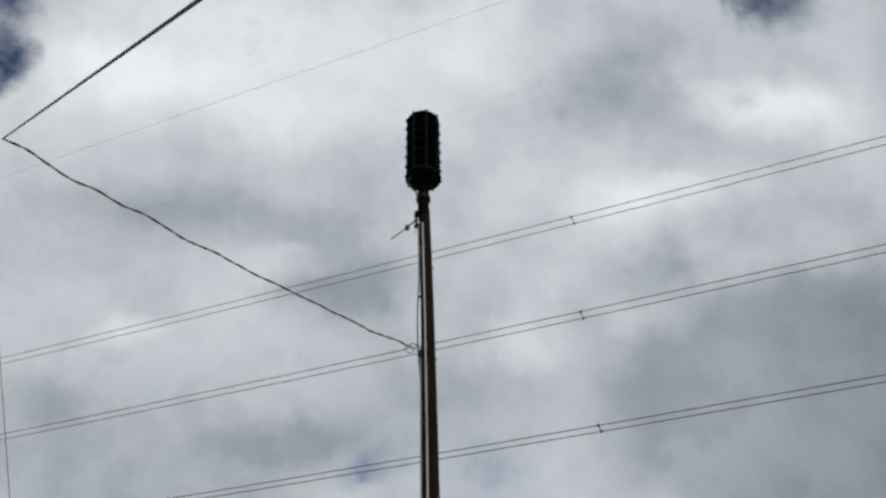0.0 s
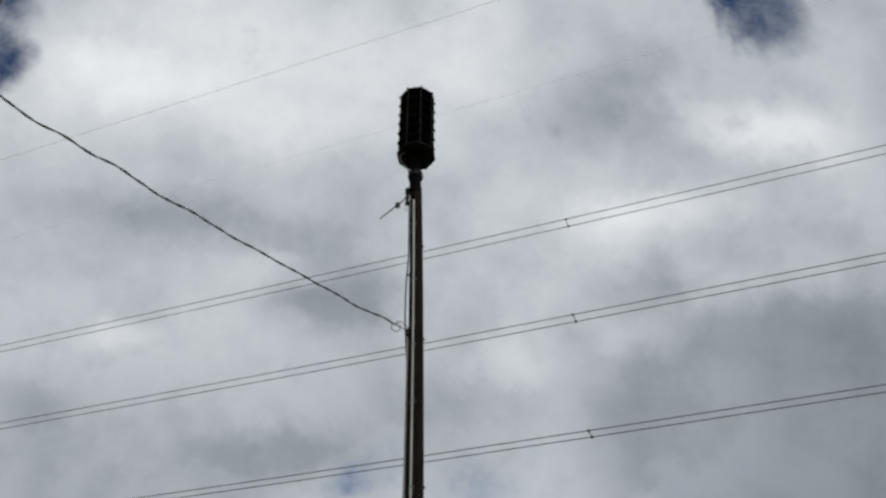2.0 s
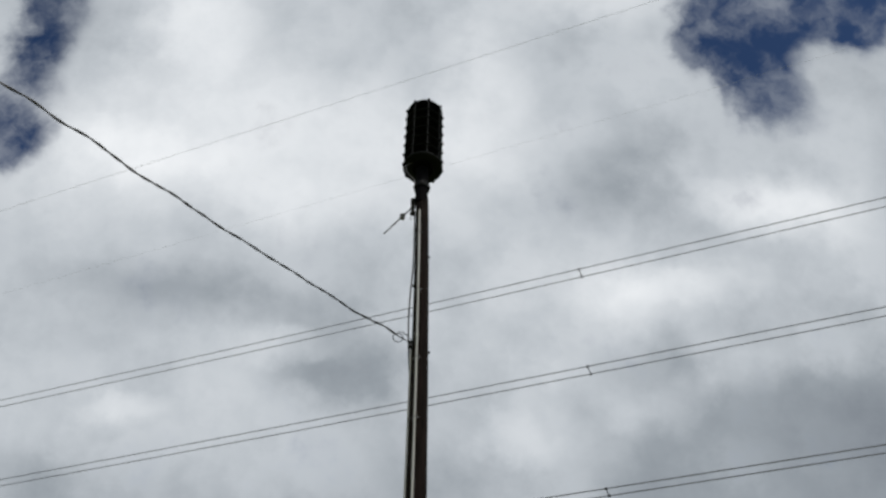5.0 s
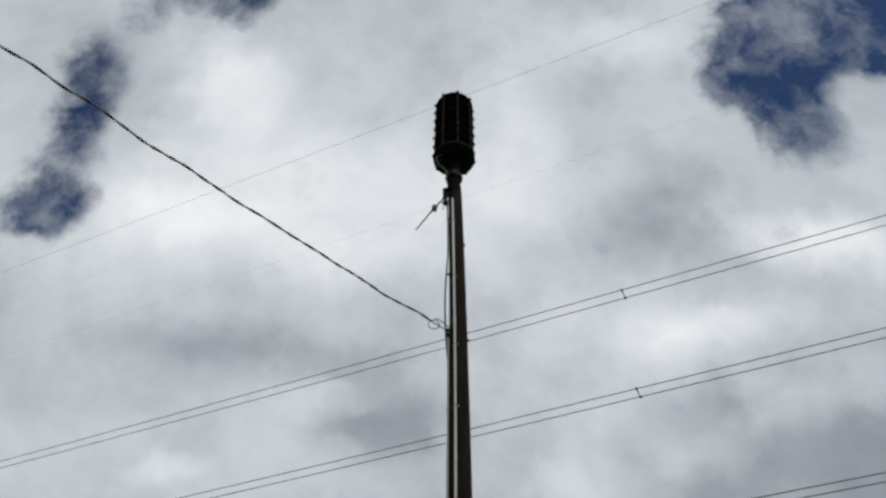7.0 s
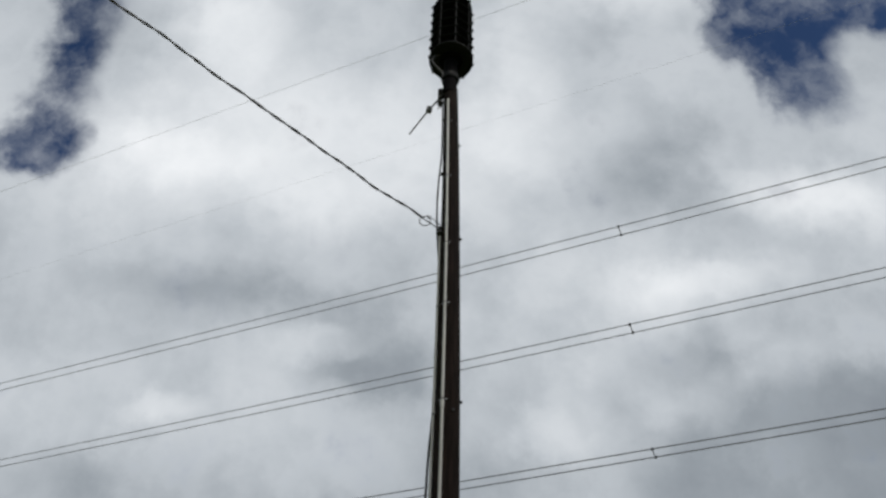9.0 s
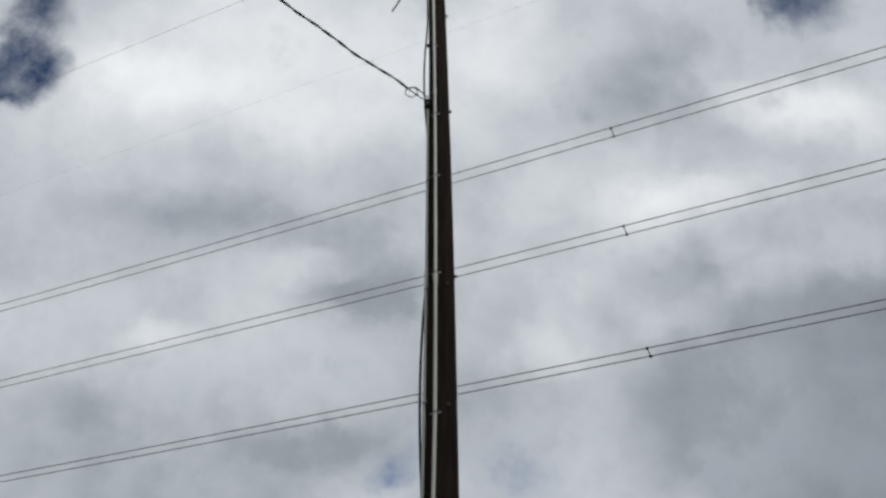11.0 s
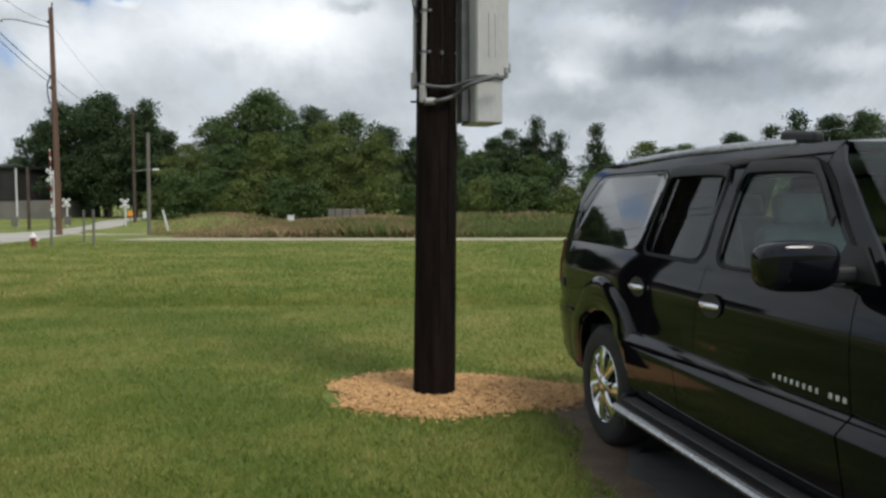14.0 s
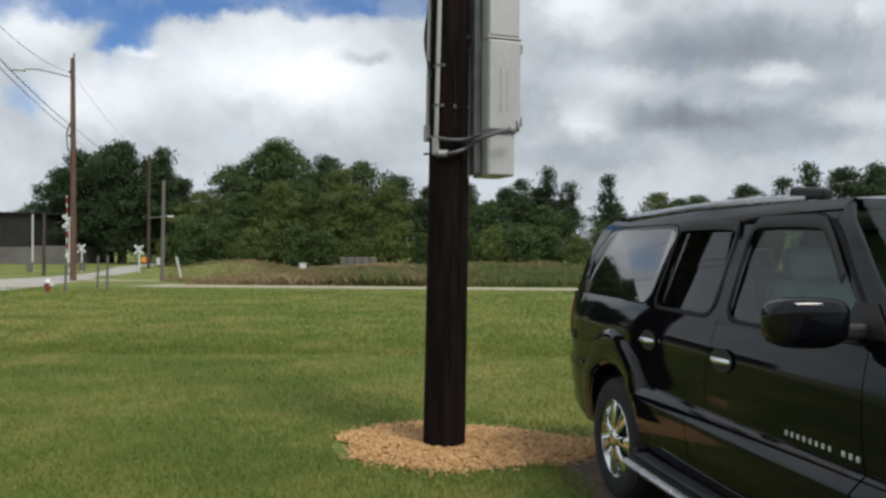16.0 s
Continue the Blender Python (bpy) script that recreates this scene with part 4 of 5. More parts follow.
def patch(a, b, c, d, nu, nv, side=-1, out=0.0, thick=.018, arch=None, bow=0.0):
    """A panel on the car's flank between four (s, z) corners: a, b along the bottom, d, c along the top."""
    bm = bmesh.new()
    grid = []
    dead = set()
    for j in range(nv + 1):
        row = []
        for i in range(nu + 1):
            u, v = i / nu, j / nv
            s = (a[0] * (1 - u) + b[0] * u) * (1 - v) + (d[0] * (1 - u) + c[0] * u) * v
            z = (a[1] * (1 - u) + b[1] * u) * (1 - v) + (d[1] * (1 - u) + c[1] * u) * v + bow * math.sin(math.pi * u)
            inside = False
            if arch is not None:
                dx, dz = s - arch[0], z - arch[1]
                r = math.hypot(dx, dz)
                if r < arch[2]:
                    inside = True
                    k = arch[2] / max(r, 1e-4)
                    if r > arch[2] * .72:
                        s, z = arch[0] + dx * k, arch[1] + dz * k
            vtx = bm.verts.new((s, side * (half_width(s, z) + out), z))
            if inside:
                dead.add(vtx)
            row.append(vtx)
        grid.append(row)
    for j in range(nv):
        for i in range(nu):
            q = (grid[j][i], grid[j][i + 1], grid[j + 1][i + 1], grid[j + 1][i])
            if all(k in dead for k in q):
                continue
            bm.faces.new(q if side < 0 else q[::-1])
    bmesh.ops.delete(bm, geom=[v for v in bm.verts if not v.link_faces], context="VERTS")
    if thick:
        bmesh.ops.solidify(bm, geom=bm.faces[:], thickness=thick)
    bmesh.ops.recalc_face_normals(bm, faces=bm.faces)
    return bm


def round_window(corners, r=.05, n=5):
    """Outline of a window with rounded corners, in (s, z)."""
    out = []
    k = len(corners)
    for i in range(k):
        p, q, w = (Vector(corners[(i + j - 1) % k]) for j in range(3))
        a, b = q + (p - q).normalized() * r, q + (w - q).normalized() * r
        for t in np.linspace(0, 1, n):
            out.append((1 - t) ** 2 * a + 2 * t * (1 - t) * q + t * t * b)
    return out


def pane(corners, side, out, r=.05):
    pts = round_window(corners, r)
    bm = bmesh.new()
    f = bm.faces.new([bm.verts.new((p[0], side * (half_width(p[0], p[1]) + out), p[1])) for p in pts])
    bmesh.ops.triangulate(bm, faces=[f])
    return bm


def window_trim(corners, side, w=.022, out=.004, r=.05):
    """A frame that follows a window's outline."""
    pts = round_window(corners, r)
    c = sum((Vector(p) for p in pts), Vector((0, 0))) / len(pts)
    bm = bmesh.new()
    a, b = [], []
    for p in pts:
        q = Vector(p) + (Vector(p) - c).normalized() * w
        a.append(bm.verts.new((p[0], side * (half_width(p[0], p[1]) + out), p[1])))
        b.append(bm.verts.new((q[0], side * (half_width(q[0], q[1]) + out), q[1])))
    n = len(pts)
    for i in range(n):
        bm.faces.new((a[i], a[(i + 1) % n], b[(i + 1) % n], b[i]))
    bmesh.ops.solidify(bm, geom=bm.faces[:], thickness=.012)
    bmesh.ops.recalc_face_normals(bm, faces=bm.faces)
    return bm


def build_wheel(parent, s, side):
    w = new("wheel")
    w.parent = parent
    w.matrix_local = pose(s, side * .845, .385, 90 if side < 0 else -90, 0, 0)
    prof = [(.235, -.12), (.30, -.128), (.345, -.125), (.372, -.10), (.382, -.06), (.384, 0), (.382, .06), (.372, .10), (.345, .125), (.30, .128), (.235, .12)]
    part("tyre", turned(prof, 56, None, False), M["rubber"], w, "black rubber tyre", True)
    part("rim_barrel", turned([(.238, -.11), (.232, -.08), (.20, 0), (.20, .06), (.225, .095), (.238, .112), (.246, .118), (.240, .124)], 48, None, False), M["chrome"], w, "polished rim", True)
    part("brake_disc", turned([(.05, .02), (.16, .02), (.16, .035), (.05, .035)], 32), M["dark_iron"], w)
    for k in range(7):
        a = 2 * math.pi * k / 7
        rings = []
        for r_, wd, zz_, th in ((.045, .042, .108, .03), (.10, .062, .112, .03), (.17, .088, .108, .028), (.234, .122, .098, .024)):
            ring = []
            for (p, q) in ((-1, -1), (1, -1), (1, .3), (.5, 1), (-.5, 1), (-1, .3)):
                x, y = r_, p * wd / 2
                ring.append((x * math.cos(a) - y * math.sin(a), x * math.sin(a) + y * math.cos(a), zz_ + q * th / 2))
            rings.append(ring)
        part("spoke", ring_loft(rings), M["chrome"], w, "chromed spoke", True)
    part("hub_cap", turned([(.058, .09), (.058, .125), (.045, .134), (.01, .137)], 28), M["chrome"], w, "chromed hub cap", True)
    return w


def build_seat(parent, s, y, mat):
    part("seat", box(.5, .5, .16, pose(s, y, .78), .05, 3), mat, parent)
    part("seat_back", box(.14, .48, .62, pose(s - .27, y, 1.12, 0, -12, 0), .05, 3), mat, parent)
    part("headrest", box(.10, .26, .17, pose(s - .36, y, 1.50, 0, -10, 0), .04, 3), mat, parent)


def build_car():
    t = thing("parked_car", CAR, "glossy black full-size sport utility vehicle parked on asphalt beside the pole", "car")
    axle_r, axle_f = (0.0, .40, .47), (3.28, .40, .47)
    for side in (-1, 1):
        part("rear_quarter", patch((-1.20, .40), (.503, .34), (.503, 1.262), (-1.13, 1.262), 44, 26, side, arch=axle_r), M["paint"], t, "", True)
        rd = part("rear_door", patch((.508, .33), (1.163, .33), (1.313, 1.262), (.508, 1.262), 18, 22, side, arch=axle_r), M["paint"], t, "", True)
        fd = part("front_door", patch((1.168, .33), (2.403, .33), (2.363, 1.262), (1.318, 1.262), 26, 22, side), M["paint"], t, "", True)
        part("front_fender", patch((2.408, .33), (4.10, .42), (4.06, 1.10), (2.368, 1.27), 40, 24, side, arch=axle_f), M["paint"], t, "", True)
        # lower body moulding with a bright upper edge
        for (s0, s1, par) in ((.53, 1.162, rd), (1.170, 2.398, fd), (2.408, 2.80, t)):
            rings = []
            for u in np.linspace(s0, s1, 10):
                rings.append([(u, side * (half_width(u, z) + out), z) for out, z in ((-.004, .815), (.006, .812), (.052, .752), (.056, .74), (.050, .52), (.042, .48), (-.004, .465))])
            part("side_moulding", ring_loft(rings), M["paint"], par, "black lower door moulding with a sloped top", True)
        # pillars and rails round the windows
        part("d_pillar", patch((-1.12, 1.25), (-.86, 1.25), (-.36, 1.715), (-.66, 1.72), 10, 8, side), M["paint"], t, "", True)
        part("d_pillar_top", patch((-.66, 1.715), (-.28, 1.695), (-.20, 1.78), (-.50, 1.775), 8, 3, side), M["paint"], t, "", True)
        part("c_pillar", patch((.43, 1.25), (.565, 1.25), (.735, 1.72), (.67, 1.72), 5, 8, side), M["paint"], t, "", True)
        part("b_pillar", patch((1.20, 1.25), (1.40, 1.25), (1.495, 1.72), (1.315, 1.72), 6, 8, side), M["paint"], t, "", True)
        part("a_pillar", patch((2.37, 1.245), (2.54, 1.25), (2.07, 1.762), (1.99, 1.69), 5, 8, side), M["paint"], t, "", True)
        part("cant_rail", patch((-.36, 1.70), (2.03, 1.69), (2.06, 1.78), (-.3, 1.78), 24, 3, side), M["paint"], t, "", True)
        q = [(-.92, 1.262), (.45, 1.262), (.69, 1.715), (-.42, 1.71), (-.72, 1.52)]
        r = [(.545, 1.262), (1.22, 1.262), (1.335, 1.705), (.715, 1.705)]
        f = [(1.375, 1.256), (2.40, 1.25), (2.01, 1.695), (1.475, 1.705)]
        part("quarter_glass", pane(q, side, .001, .12), M["dark_glass"], t, "dark tinted rear side glass")
        part("window_trim", window_trim(q, side, .014, .003, .12), M["trim"], t)
        part("rear_door_glass", pane(r, side, -.008, .09), M["door_glass"], rd, "dark tinted door glass")
        part("window_trim", window_trim(r, side, .030, .003, .09), M["trim"], rd)
        part("front_door_glass", pane(f, side, -.008, .11), M["clear_glass"], fd, "lightly tinted door glass")
        part("window_trim", window_trim(f, side, .030, .003, .11), M["trim"], fd)
        for head, par in (([(.64, 1.50), (.70, 1.655), (.77, 1.695), (1.27, 1.690), (1.335, 1.65)], rd), ([(1.445, 1.60), (1.485, 1.675), (1.56, 1.695), (1.93, 1.685), (2.02, 1.645), (2.17, 1.47)], fd)):
            rings = []
            for p in spline([(a, 0, b) for a, b in head], 5):
                y = half_width(p[0], p[2])
                rings.append([(p[0], side * (y + .004), p[2] + .028), (p[0], side * (y + .020), p[2] + .006), (p[0], side * (y + .022), p[2] - .022), (p[0], side * (y + .016), p[2] - .020), (p[0], side * (y + .002), p[2] + .012)])
            part("rain_visor", ring_loft(rings, True, True), M["trim"], par, "smoked plastic rain visor", True)
        for par, s in ((rd, .595), (fd, 1.435)):
            y = side * half_width(s, 1.075)
            part("handle_recess", turned([(.001, -.004), (.062, .002), (.070, .010)], 24, pose(s, y, 1.07, 90 * (1 if side < 0 else -1), 0, 0) @ Matrix.Diagonal((1.35, .8, 1, 1))), M["trim"], par)
            part("door_handle", tube(spline([(s - .066, y + side * .004, 1.066), (s - .04, y + side * .028, 1.070), (s + .04, y + side * .028, 1.070), (s + .066, y + side * .004, 1.066)], 5), .016, 10), M["chrome"], par, "chrome door handle", True)
        # wheel arch lips and flares
        for (cx, cz, rr) in (axle_r, axle_f):
            rings = []
            for a in np.linspace(math.radians(10), math.radians(176), 32):
                ring = []
                for (dr, dy) in ((-.012, -.05), (-.012, .014), (.010, .024), (.05, .028), (.15, .027), (.185, .018), (.205, -.006)):
                    s_, z_ = cx + (rr + dr) * math.cos(a), cz + (rr + dr) * math.sin(a)
                    ring.append((s_, side * (half_width(s_, max(.3, z_)) + dy), z_))
                rings.append(ring)
            part("arch_flare", ring_loft(rings, False, False), M["paint"], t, "", True)
            part("wheel_well", turned([(.47, -.30), (.47, .10)], 32, pose(cx, side * .74, cz, 90, 0, 0), False), M["under"], t)
        # step below the doors
        outer = 1.085
        rings = []
        for s in np.linspace(.36, 2.78, 16):
            e = min(1, (s - .36) / .18, (2.78 - s) / .18)
            ring = [(s, side * y, z) for y, z in ((.90, .40), (.97, .415), (.99 + (outer - .99) * e, .405), (1.0 + (outer - 1.0) * e, .375), (.99 + (outer - 1.0) * e, .335), (.92, .33))]
            rings.append(ring)
        sb = part("running_board", ring_loft(rings), M["trim"], t, "black running board with a bright edge")
        part("tread", box(2.1, .085, .010, pose(1.57, side * 1.005, .417, 0, 0, 0), .003), M["board"], sb)
        part("edge_strip", tube([(s, side * (outer + .002), .372) for s in np.linspace(.50, 2.66, 8)], .024, 8), M["satin"], sb, "satin metal edge strip")
        part("mud_flap", box(.02, .20, .20, pose(.43, side * .90, .33), .005), M["trim"], t)
        for s in (0.0, 3.28):
            build_wheel(t, s, side)
        # mirror
        cap = bmesh.new()
        bmesh.ops.create_uvsphere(cap, u_segments=28, v_segments=16, radius=1.0)
        for v in cap.verts:
            x, y, z = v.co
            k = lambda q: math.copysign(abs(q) ** .60, q)
            v.co = (k(x) * .085 + .016 * z, k(y) * .142 * (1 + .06 * z), k(z) * .090)
        bmesh.ops.transform(cap, matrix=pose(2.31, side * 1.185, 1.322, 0, 0, side * 8), verts=cap.verts)
        mirror = part("mirror", cap, M["paint"], t, "glossy black door mirror", True)
        part("mirror_glass", box(.006, .18, .12, pose(2.240, side * 1.18, 1.335, 0, 0, side * 8), .002), M["chrome"], mirror)
        part("mirror_arm", box(.10, .16, .06, pose(2.30, side * 1.02, 1.29), .02, 3), M["trim"], mirror)
        part("mirror_base", patch((2.20, 1.275), (2.46, 1.265), (2.36, 1.39), (2.26, 1.39), 4, 4, side, .012, .02), M["trim"], mirror)
        part("tail_lamp", patch((-1.17, .93), (-1.07, .93), (-1.06, 1.24), (-1.15, 1.24), 3, 6, side, .008, .02), M["lamp_red"], t, "red tail lamp", True)
        part("side_reflector", patch((-.98, .92), (-.84, .92), (-.84, .99), (-.98, .99), 3, 2, side, .008, .012), M["trim"], t)
        # letters on the front door, drawn as plain bars
        if side < 0:
            for i, (w, h) in enumerate(((.022, .024),) * 8 + ((.0, 0),) + ((.028, .024),) * 3):
                if w:
                    s = 1.935 + i * .0385
                    part("badge_bar", box(w * .66, .005, h * .85, pose(s, -(half_width(s, .852) + .003), .852), .002), M["silver"], fd, "chrome badge bar")
        # roof rails
        rail = part("roof_rail", tube(spline([(-.52, side * .69, 1.755), (-.30, side * .70, 1.782), (.3, side * .705, 1.800), (1.0, side * .705, 1.808), (1.6, side * .69, 1.802)], 6), .027, 12), M["satin"], t, "satin metal roof rail", True)
        part("rail_foot", box(.26, .05, .055, pose(1.60, side * .69, 1.825, 0, 5, 0), .018, 3), M["trim"], rail, "black rail foot")
        part("rail_foot", box(.14, .05, .045, pose(-.36, side * .69, 1.782, 0, -10, 0), .016, 3), M["trim"], rail)
    # roof, hood, screens, ends
    rings = []
    for s, e, h in ((-.72, .88, 1.73), (-.55, .95, 1.77), (-.2, 1.0, 1.81), (.6, 1.0, 1.83), (1.4, 1.0, 1.83), (1.85, .99, 1.81), (2.06, .97, 1.775)):
        rings.append([(s, y * e, 1.782 + (h - 1.782) * (1 - abs(y / .79) ** 2.6) if h > 1.782 else h) for y in np.linspace(-.79, .79, 15)])
    roof = ring_loft(rings, False, False)
    bmesh.ops.solidify(roof, geom=roof.faces[:], thickness=.03)
    part("roof", roof, M["paint"], t, "", True)
    rings = [[(s, y * w, z - .05 * (abs(y)) ** 3) for y in np.linspace(-1, 1, 15)] for s, w, z in ((2.44, .93, 1.265), (2.9, .93, 1.235), (3.5, .92, 1.195), (3.95, .88, 1.13), (4.12, .84, 1.05))]
    hood = ring_loft(rings, False, False)
    bmesh.ops.solidify(hood, geom=hood.faces[:], thickness=.02)
    part("hood", hood, M["paint"], t, "", True)
    for nm, pts, mt in (("windscreen", [[(2.50, y * .90, 1.265) for y in np.linspace(-1, 1, 9)], [(2.34, y * .85, 1.52) for y in np.linspace(-1, 1, 9)], [(2.07, y * .79, 1.772) for y in np.linspace(-1, 1, 9)]], "clear_glass"),
                        ("rear_glass", [[(-1.12, y * .80, 1.25) for y in np.linspace(-1, 1, 9)], [(-.95, y * .77, 1.52) for y in np.linspace(-1, 1, 9)], [(-.72, y * .69, 1.735) for y in np.linspace(-1, 1, 9)]], "dark_glass")):
        part(nm, ring_loft(pts, False, False), M[mt], t, "", True)
    part("tailgate", ring_loft([[(-1.17 - .03 * (1 - y * y), y * .83, z) for y in np.linspace(-1, 1, 9)] for z in (.52, .75, 1.0, 1.25)], False, False), M["paint"], t, "", True)
    rings = []
    for y in np.linspace(-1, 1, 17):
        b = 1 - .10 * y ** 4
        rings.append([(-1.13 * b, y * .84, .42), (-1.24 * b, y * .84, .45), (-1.27 * b, y * .84, .56), (-1.24 * b, y * .84, .66), (-1.12 * b, y * .84, .68)])
    part("rear_bumper", ring_loft(rings), M["paint"], t, "", True)
    rings = []
    for y in np.linspace(-1, 1, 17):
        b = 1 - .05 * y ** 4
        rings.append([(4.02 * b, y * .88, .38), (4.24 * b, y * .88, .42), (4.28 * b, y * .88, .55), (4.22 * b, y * .88, .68), (4.02 * b, y * .88, .70)])
    part("front_bumper", ring_loft(rings), M["paint"], t, "", True)
    part("grille", box(.06, 1.0, .34, pose(4.12, 0, .88), .02, 3), M["chrome"], t, "chrome grille")
    for side in (-1, 1):
        part("headlamp", box(.10, .30, .24, pose(4.06, side * .66, .90), .03, 3), M["silver"], t)
    part("chassis", box(5.0, 1.6, .12, pose(1.5, 0, .36), .03), M["under"], t)
    part("cabin_floor", box(3.6, 1.7, .06, pose(.75, 0, .58), .02), M["under"], t)
    part("headliner", box(2.6, 1.40, .03, pose(.6, 0, 1.725), .012), M["leather"], t, "pale cloth headliner")
    part("dashboard", box(.35, 1.6, .28, pose(2.28, 0, 1.10), .06, 3), M["trim"], t)
    part("steering_wheel", tube([(1.98 + .05 * math.sin(a), .42 + .19 * math.cos(a), 1.12 + .18 * math.sin(a)) for a in np.linspace(0, 2 * math.pi, 25)], .016, 8), M["trim"], t)
    for s, mt in ((1.55, "leather"), (.55, "leather"), (-.35, "leather")):
        for y in (-.42, .42):
            build_seat(t, s, y, M[mt])
    return t


build_car()

# ---- roadside things ----


def build_road_pole():
    t = thing("roadside_utility_pole", Matrix.Translation((-17.3, 37.2, 0)), "tall weathered brown wooden utility pole beside the road", "pole")
    part("shaft", tube([(0, 0, -.05), (-.02, 0, 5), (-.07, 0, 10.12)], .145, 16, .095), M["brown_wood"], t, "", True)
    part("top_pin", tube([(-.03, 0, 10.1), (-.0, 0, 10.35)], .03, 8), M["dark_iron"], t)
    for z in (7.1, 6.6, 9.5):
        part("insulator", turned([(.03, -.06), (.07, -.03), (.04, 0), (.07, .03), (.03, .06)], 12, pose(-.17, -.05, z)), M["dark_iron"], t)
    part("riser", tube(spline([(-.16, -.06, 7.1), (-.28, -.1, 6.7), (-.24, -.1, 6.1), (-.17, -.08, 5.9)], 6), .03, 8), M["cable"], t)
    lamp = part("lamp_arm", tube(spline([(-.05, 0, 9.25), (-.9, 0, 9.45), (-1.7, 0, 9.62), (-2.3, 0, 9.62)], 6), .03, 8), M["steel"], t, "galvanised street lamp arm")
    part("lamp_head", box(.62, .22, .12, pose(-2.55, 0, 9.60, 0, 4, 0), .05, 3), M["silver"], lamp, "grey cobra street lamp head")
    return t


build_road_pole()


def post(name, x, y, h, r, mat, label, category, group="", lean=0.0):
    t = thing(name, Matrix.Translation((x, y, 0)), label, category, group)
    part("shaft", tube([(0, 0, -.05), (lean * .5, 0, h * .5), (lean, 0, h)], r, 14, r * .86), mat, t, "", True)
    return t


g = post("grey_utility_pole", -13.3, 37.4, 4.6, .088, M["grey_wood"], "short weathered grey wooden pole at the bank", "pole", "", .05)
part("meter_box", box(.16, .12, .34, pose(-.16, -.06, .9), .02), M["silver"], g)
for x, y, h in ((-13.27, 27.95, 1.15), (-13.27, 30.5, 1.18), (-11.98, 28.3, 1.22)):
    p = post("fence_post", x, y, h, .045, M["grey_wood"], "short weathered grey wooden post on the lawn", "post", "lawn posts", .02)
    part("post_cap", turned([(.04, 0), (.046, .02), (.02, .035)], 12, pose(.02, 0, h - .005)), M["grey_wood"], p)
p2 = post("utility_pole", -22.35, 60, 8.3, .12, M["bark"], "distant brown wooden utility pole before the trees", "pole")
part("lamp_arm", tube([(0, -.1, 3.7), (1.5, -.3, 3.8)], .03, 6), M["steel"], p2)
part("lamp_head", box(.45, .2, .12, pose(1.7, -.3, 3.8), .04), M["white"], p2, "small pale lamp head")
p3 = post("lamp_post", -25.4, 49.3, 3.5, .055, M["silver"], "pale metal post near the dark building", "post")
part("signal_box", box(.3, .3, .6, pose(-.1, -.1, .35), .03), M["grey_wood"], p3)
p4 = post("wooden_post", -22.0, 43.9, 3.35, .085, M["bark"], "thin dark wooden post with a sagging wire", "post")
part("guy_wire", tube(spline([(0, 0, 3.25), (1.2, 0, 3.45), (2.6, -.1, 4.1)], 5), .018, 6), M["cable"], p4)
p5 = thing("leaning_stake", Matrix.Translation((-13.0, 38.6, 0)), "pale leaning stake on the bank", "stake")
part("stake", box(.10, .04, 1.0, pose(.05, 0, .62, 0, -14, 0), .01), M["silver"], p5)


def crossbuck(x, y, z, size, label, gate=False):
    t = thing("crossbuck_sign", Matrix.Translation((x, y, 0)), label, "railway sign", "level crossing signs")
    part("post", tube([(0, 0, -.05), (0, 0, z + size * .35)], .05, 10), M["silver"], t)
    for a in (45, -45):
        b = part("blade", box(size * 1.2, .02, size * .22, pose(0, -.07 - (.012 if a > 0 else 0), z, 0, a, 0), .004), M["white"], t, "white crossbuck blade")
        for k in (-1, 0, 1):
            part("lettering_bar", box(size * .22, .006, size * .06, pose(0, -.082 - (.012 if a > 0 else 0), z, 0, a, 0) @ pose(k * size * .34, 0, 0), 0), M["dark_iron"], b)
    return t


crossbuck(-23.0, 50.6, 1.45, .56, "small white crossbuck sign beyond the crossing")
crossbuck(-19.2, 50.0, 1.40, .60, "white crossbuck sign by the railway bank")
gate = crossbuck(-22.65, 48.2, 3.05, .82, "white crossbuck on the crossing gate mast")
arm = part("gate_arm", tube([(-.08, -.14, .9), (-.10, -.14, 4.55)], .032, 8), M["white"], gate, "raised red and white gate arm")
for z in (1.4, 2.1, 3.55, 4.1):
    part("stripe", tube([(-.082 - (z - .9) * .0055, -.14, z), (-.082 - (z - .9) * .0055, -.14, z + .34)], .035, 8), M["red"], arm, "red stripe")
for x in (-.28, .28):
    part("signal_lamp", turned([(.10, 0), (.13, .03), (.13, .08), (.05, .10)], 16, pose(x, -.08, 2.35, 90, 0, 0)), M["dark_iron"], gate, "black round signal lamp")
part("gate_motor", box(.4, .35, .55, pose(.05, -.05, .85), .04), M["silver"], gate, "silver gate motor box")
part("base_box", box(.3, .3, .5, pose(.75, 0, .4), .03), M["grey_wood"], gate)
mast = crossbuck(-26.9, 47.6, 3.0, .80, "white crossbuck mast at the road's other side")
for x in (-.28, .28):
    part("signal_lamp", turned([(.10, 0), (.13, .03), (.13, .08), (.05, .10)], 16, pose(x, -.08, 2.2, 90, 0, 0)), M["dark_iron"], mast, "black round signal lamp")
am = thing("amber_marker", Matrix.Translation((-18.6, 49.2, 0)), "small amber marker by the railway bank", "marker")
part("stake", tube([(0, 0, 0), (0, 0, .7)], .03, 8), M["grey_wood"], am)
part("panel", box(.3, .03, .3, pose(0, -.04, .78), .01), M["amber"], am)


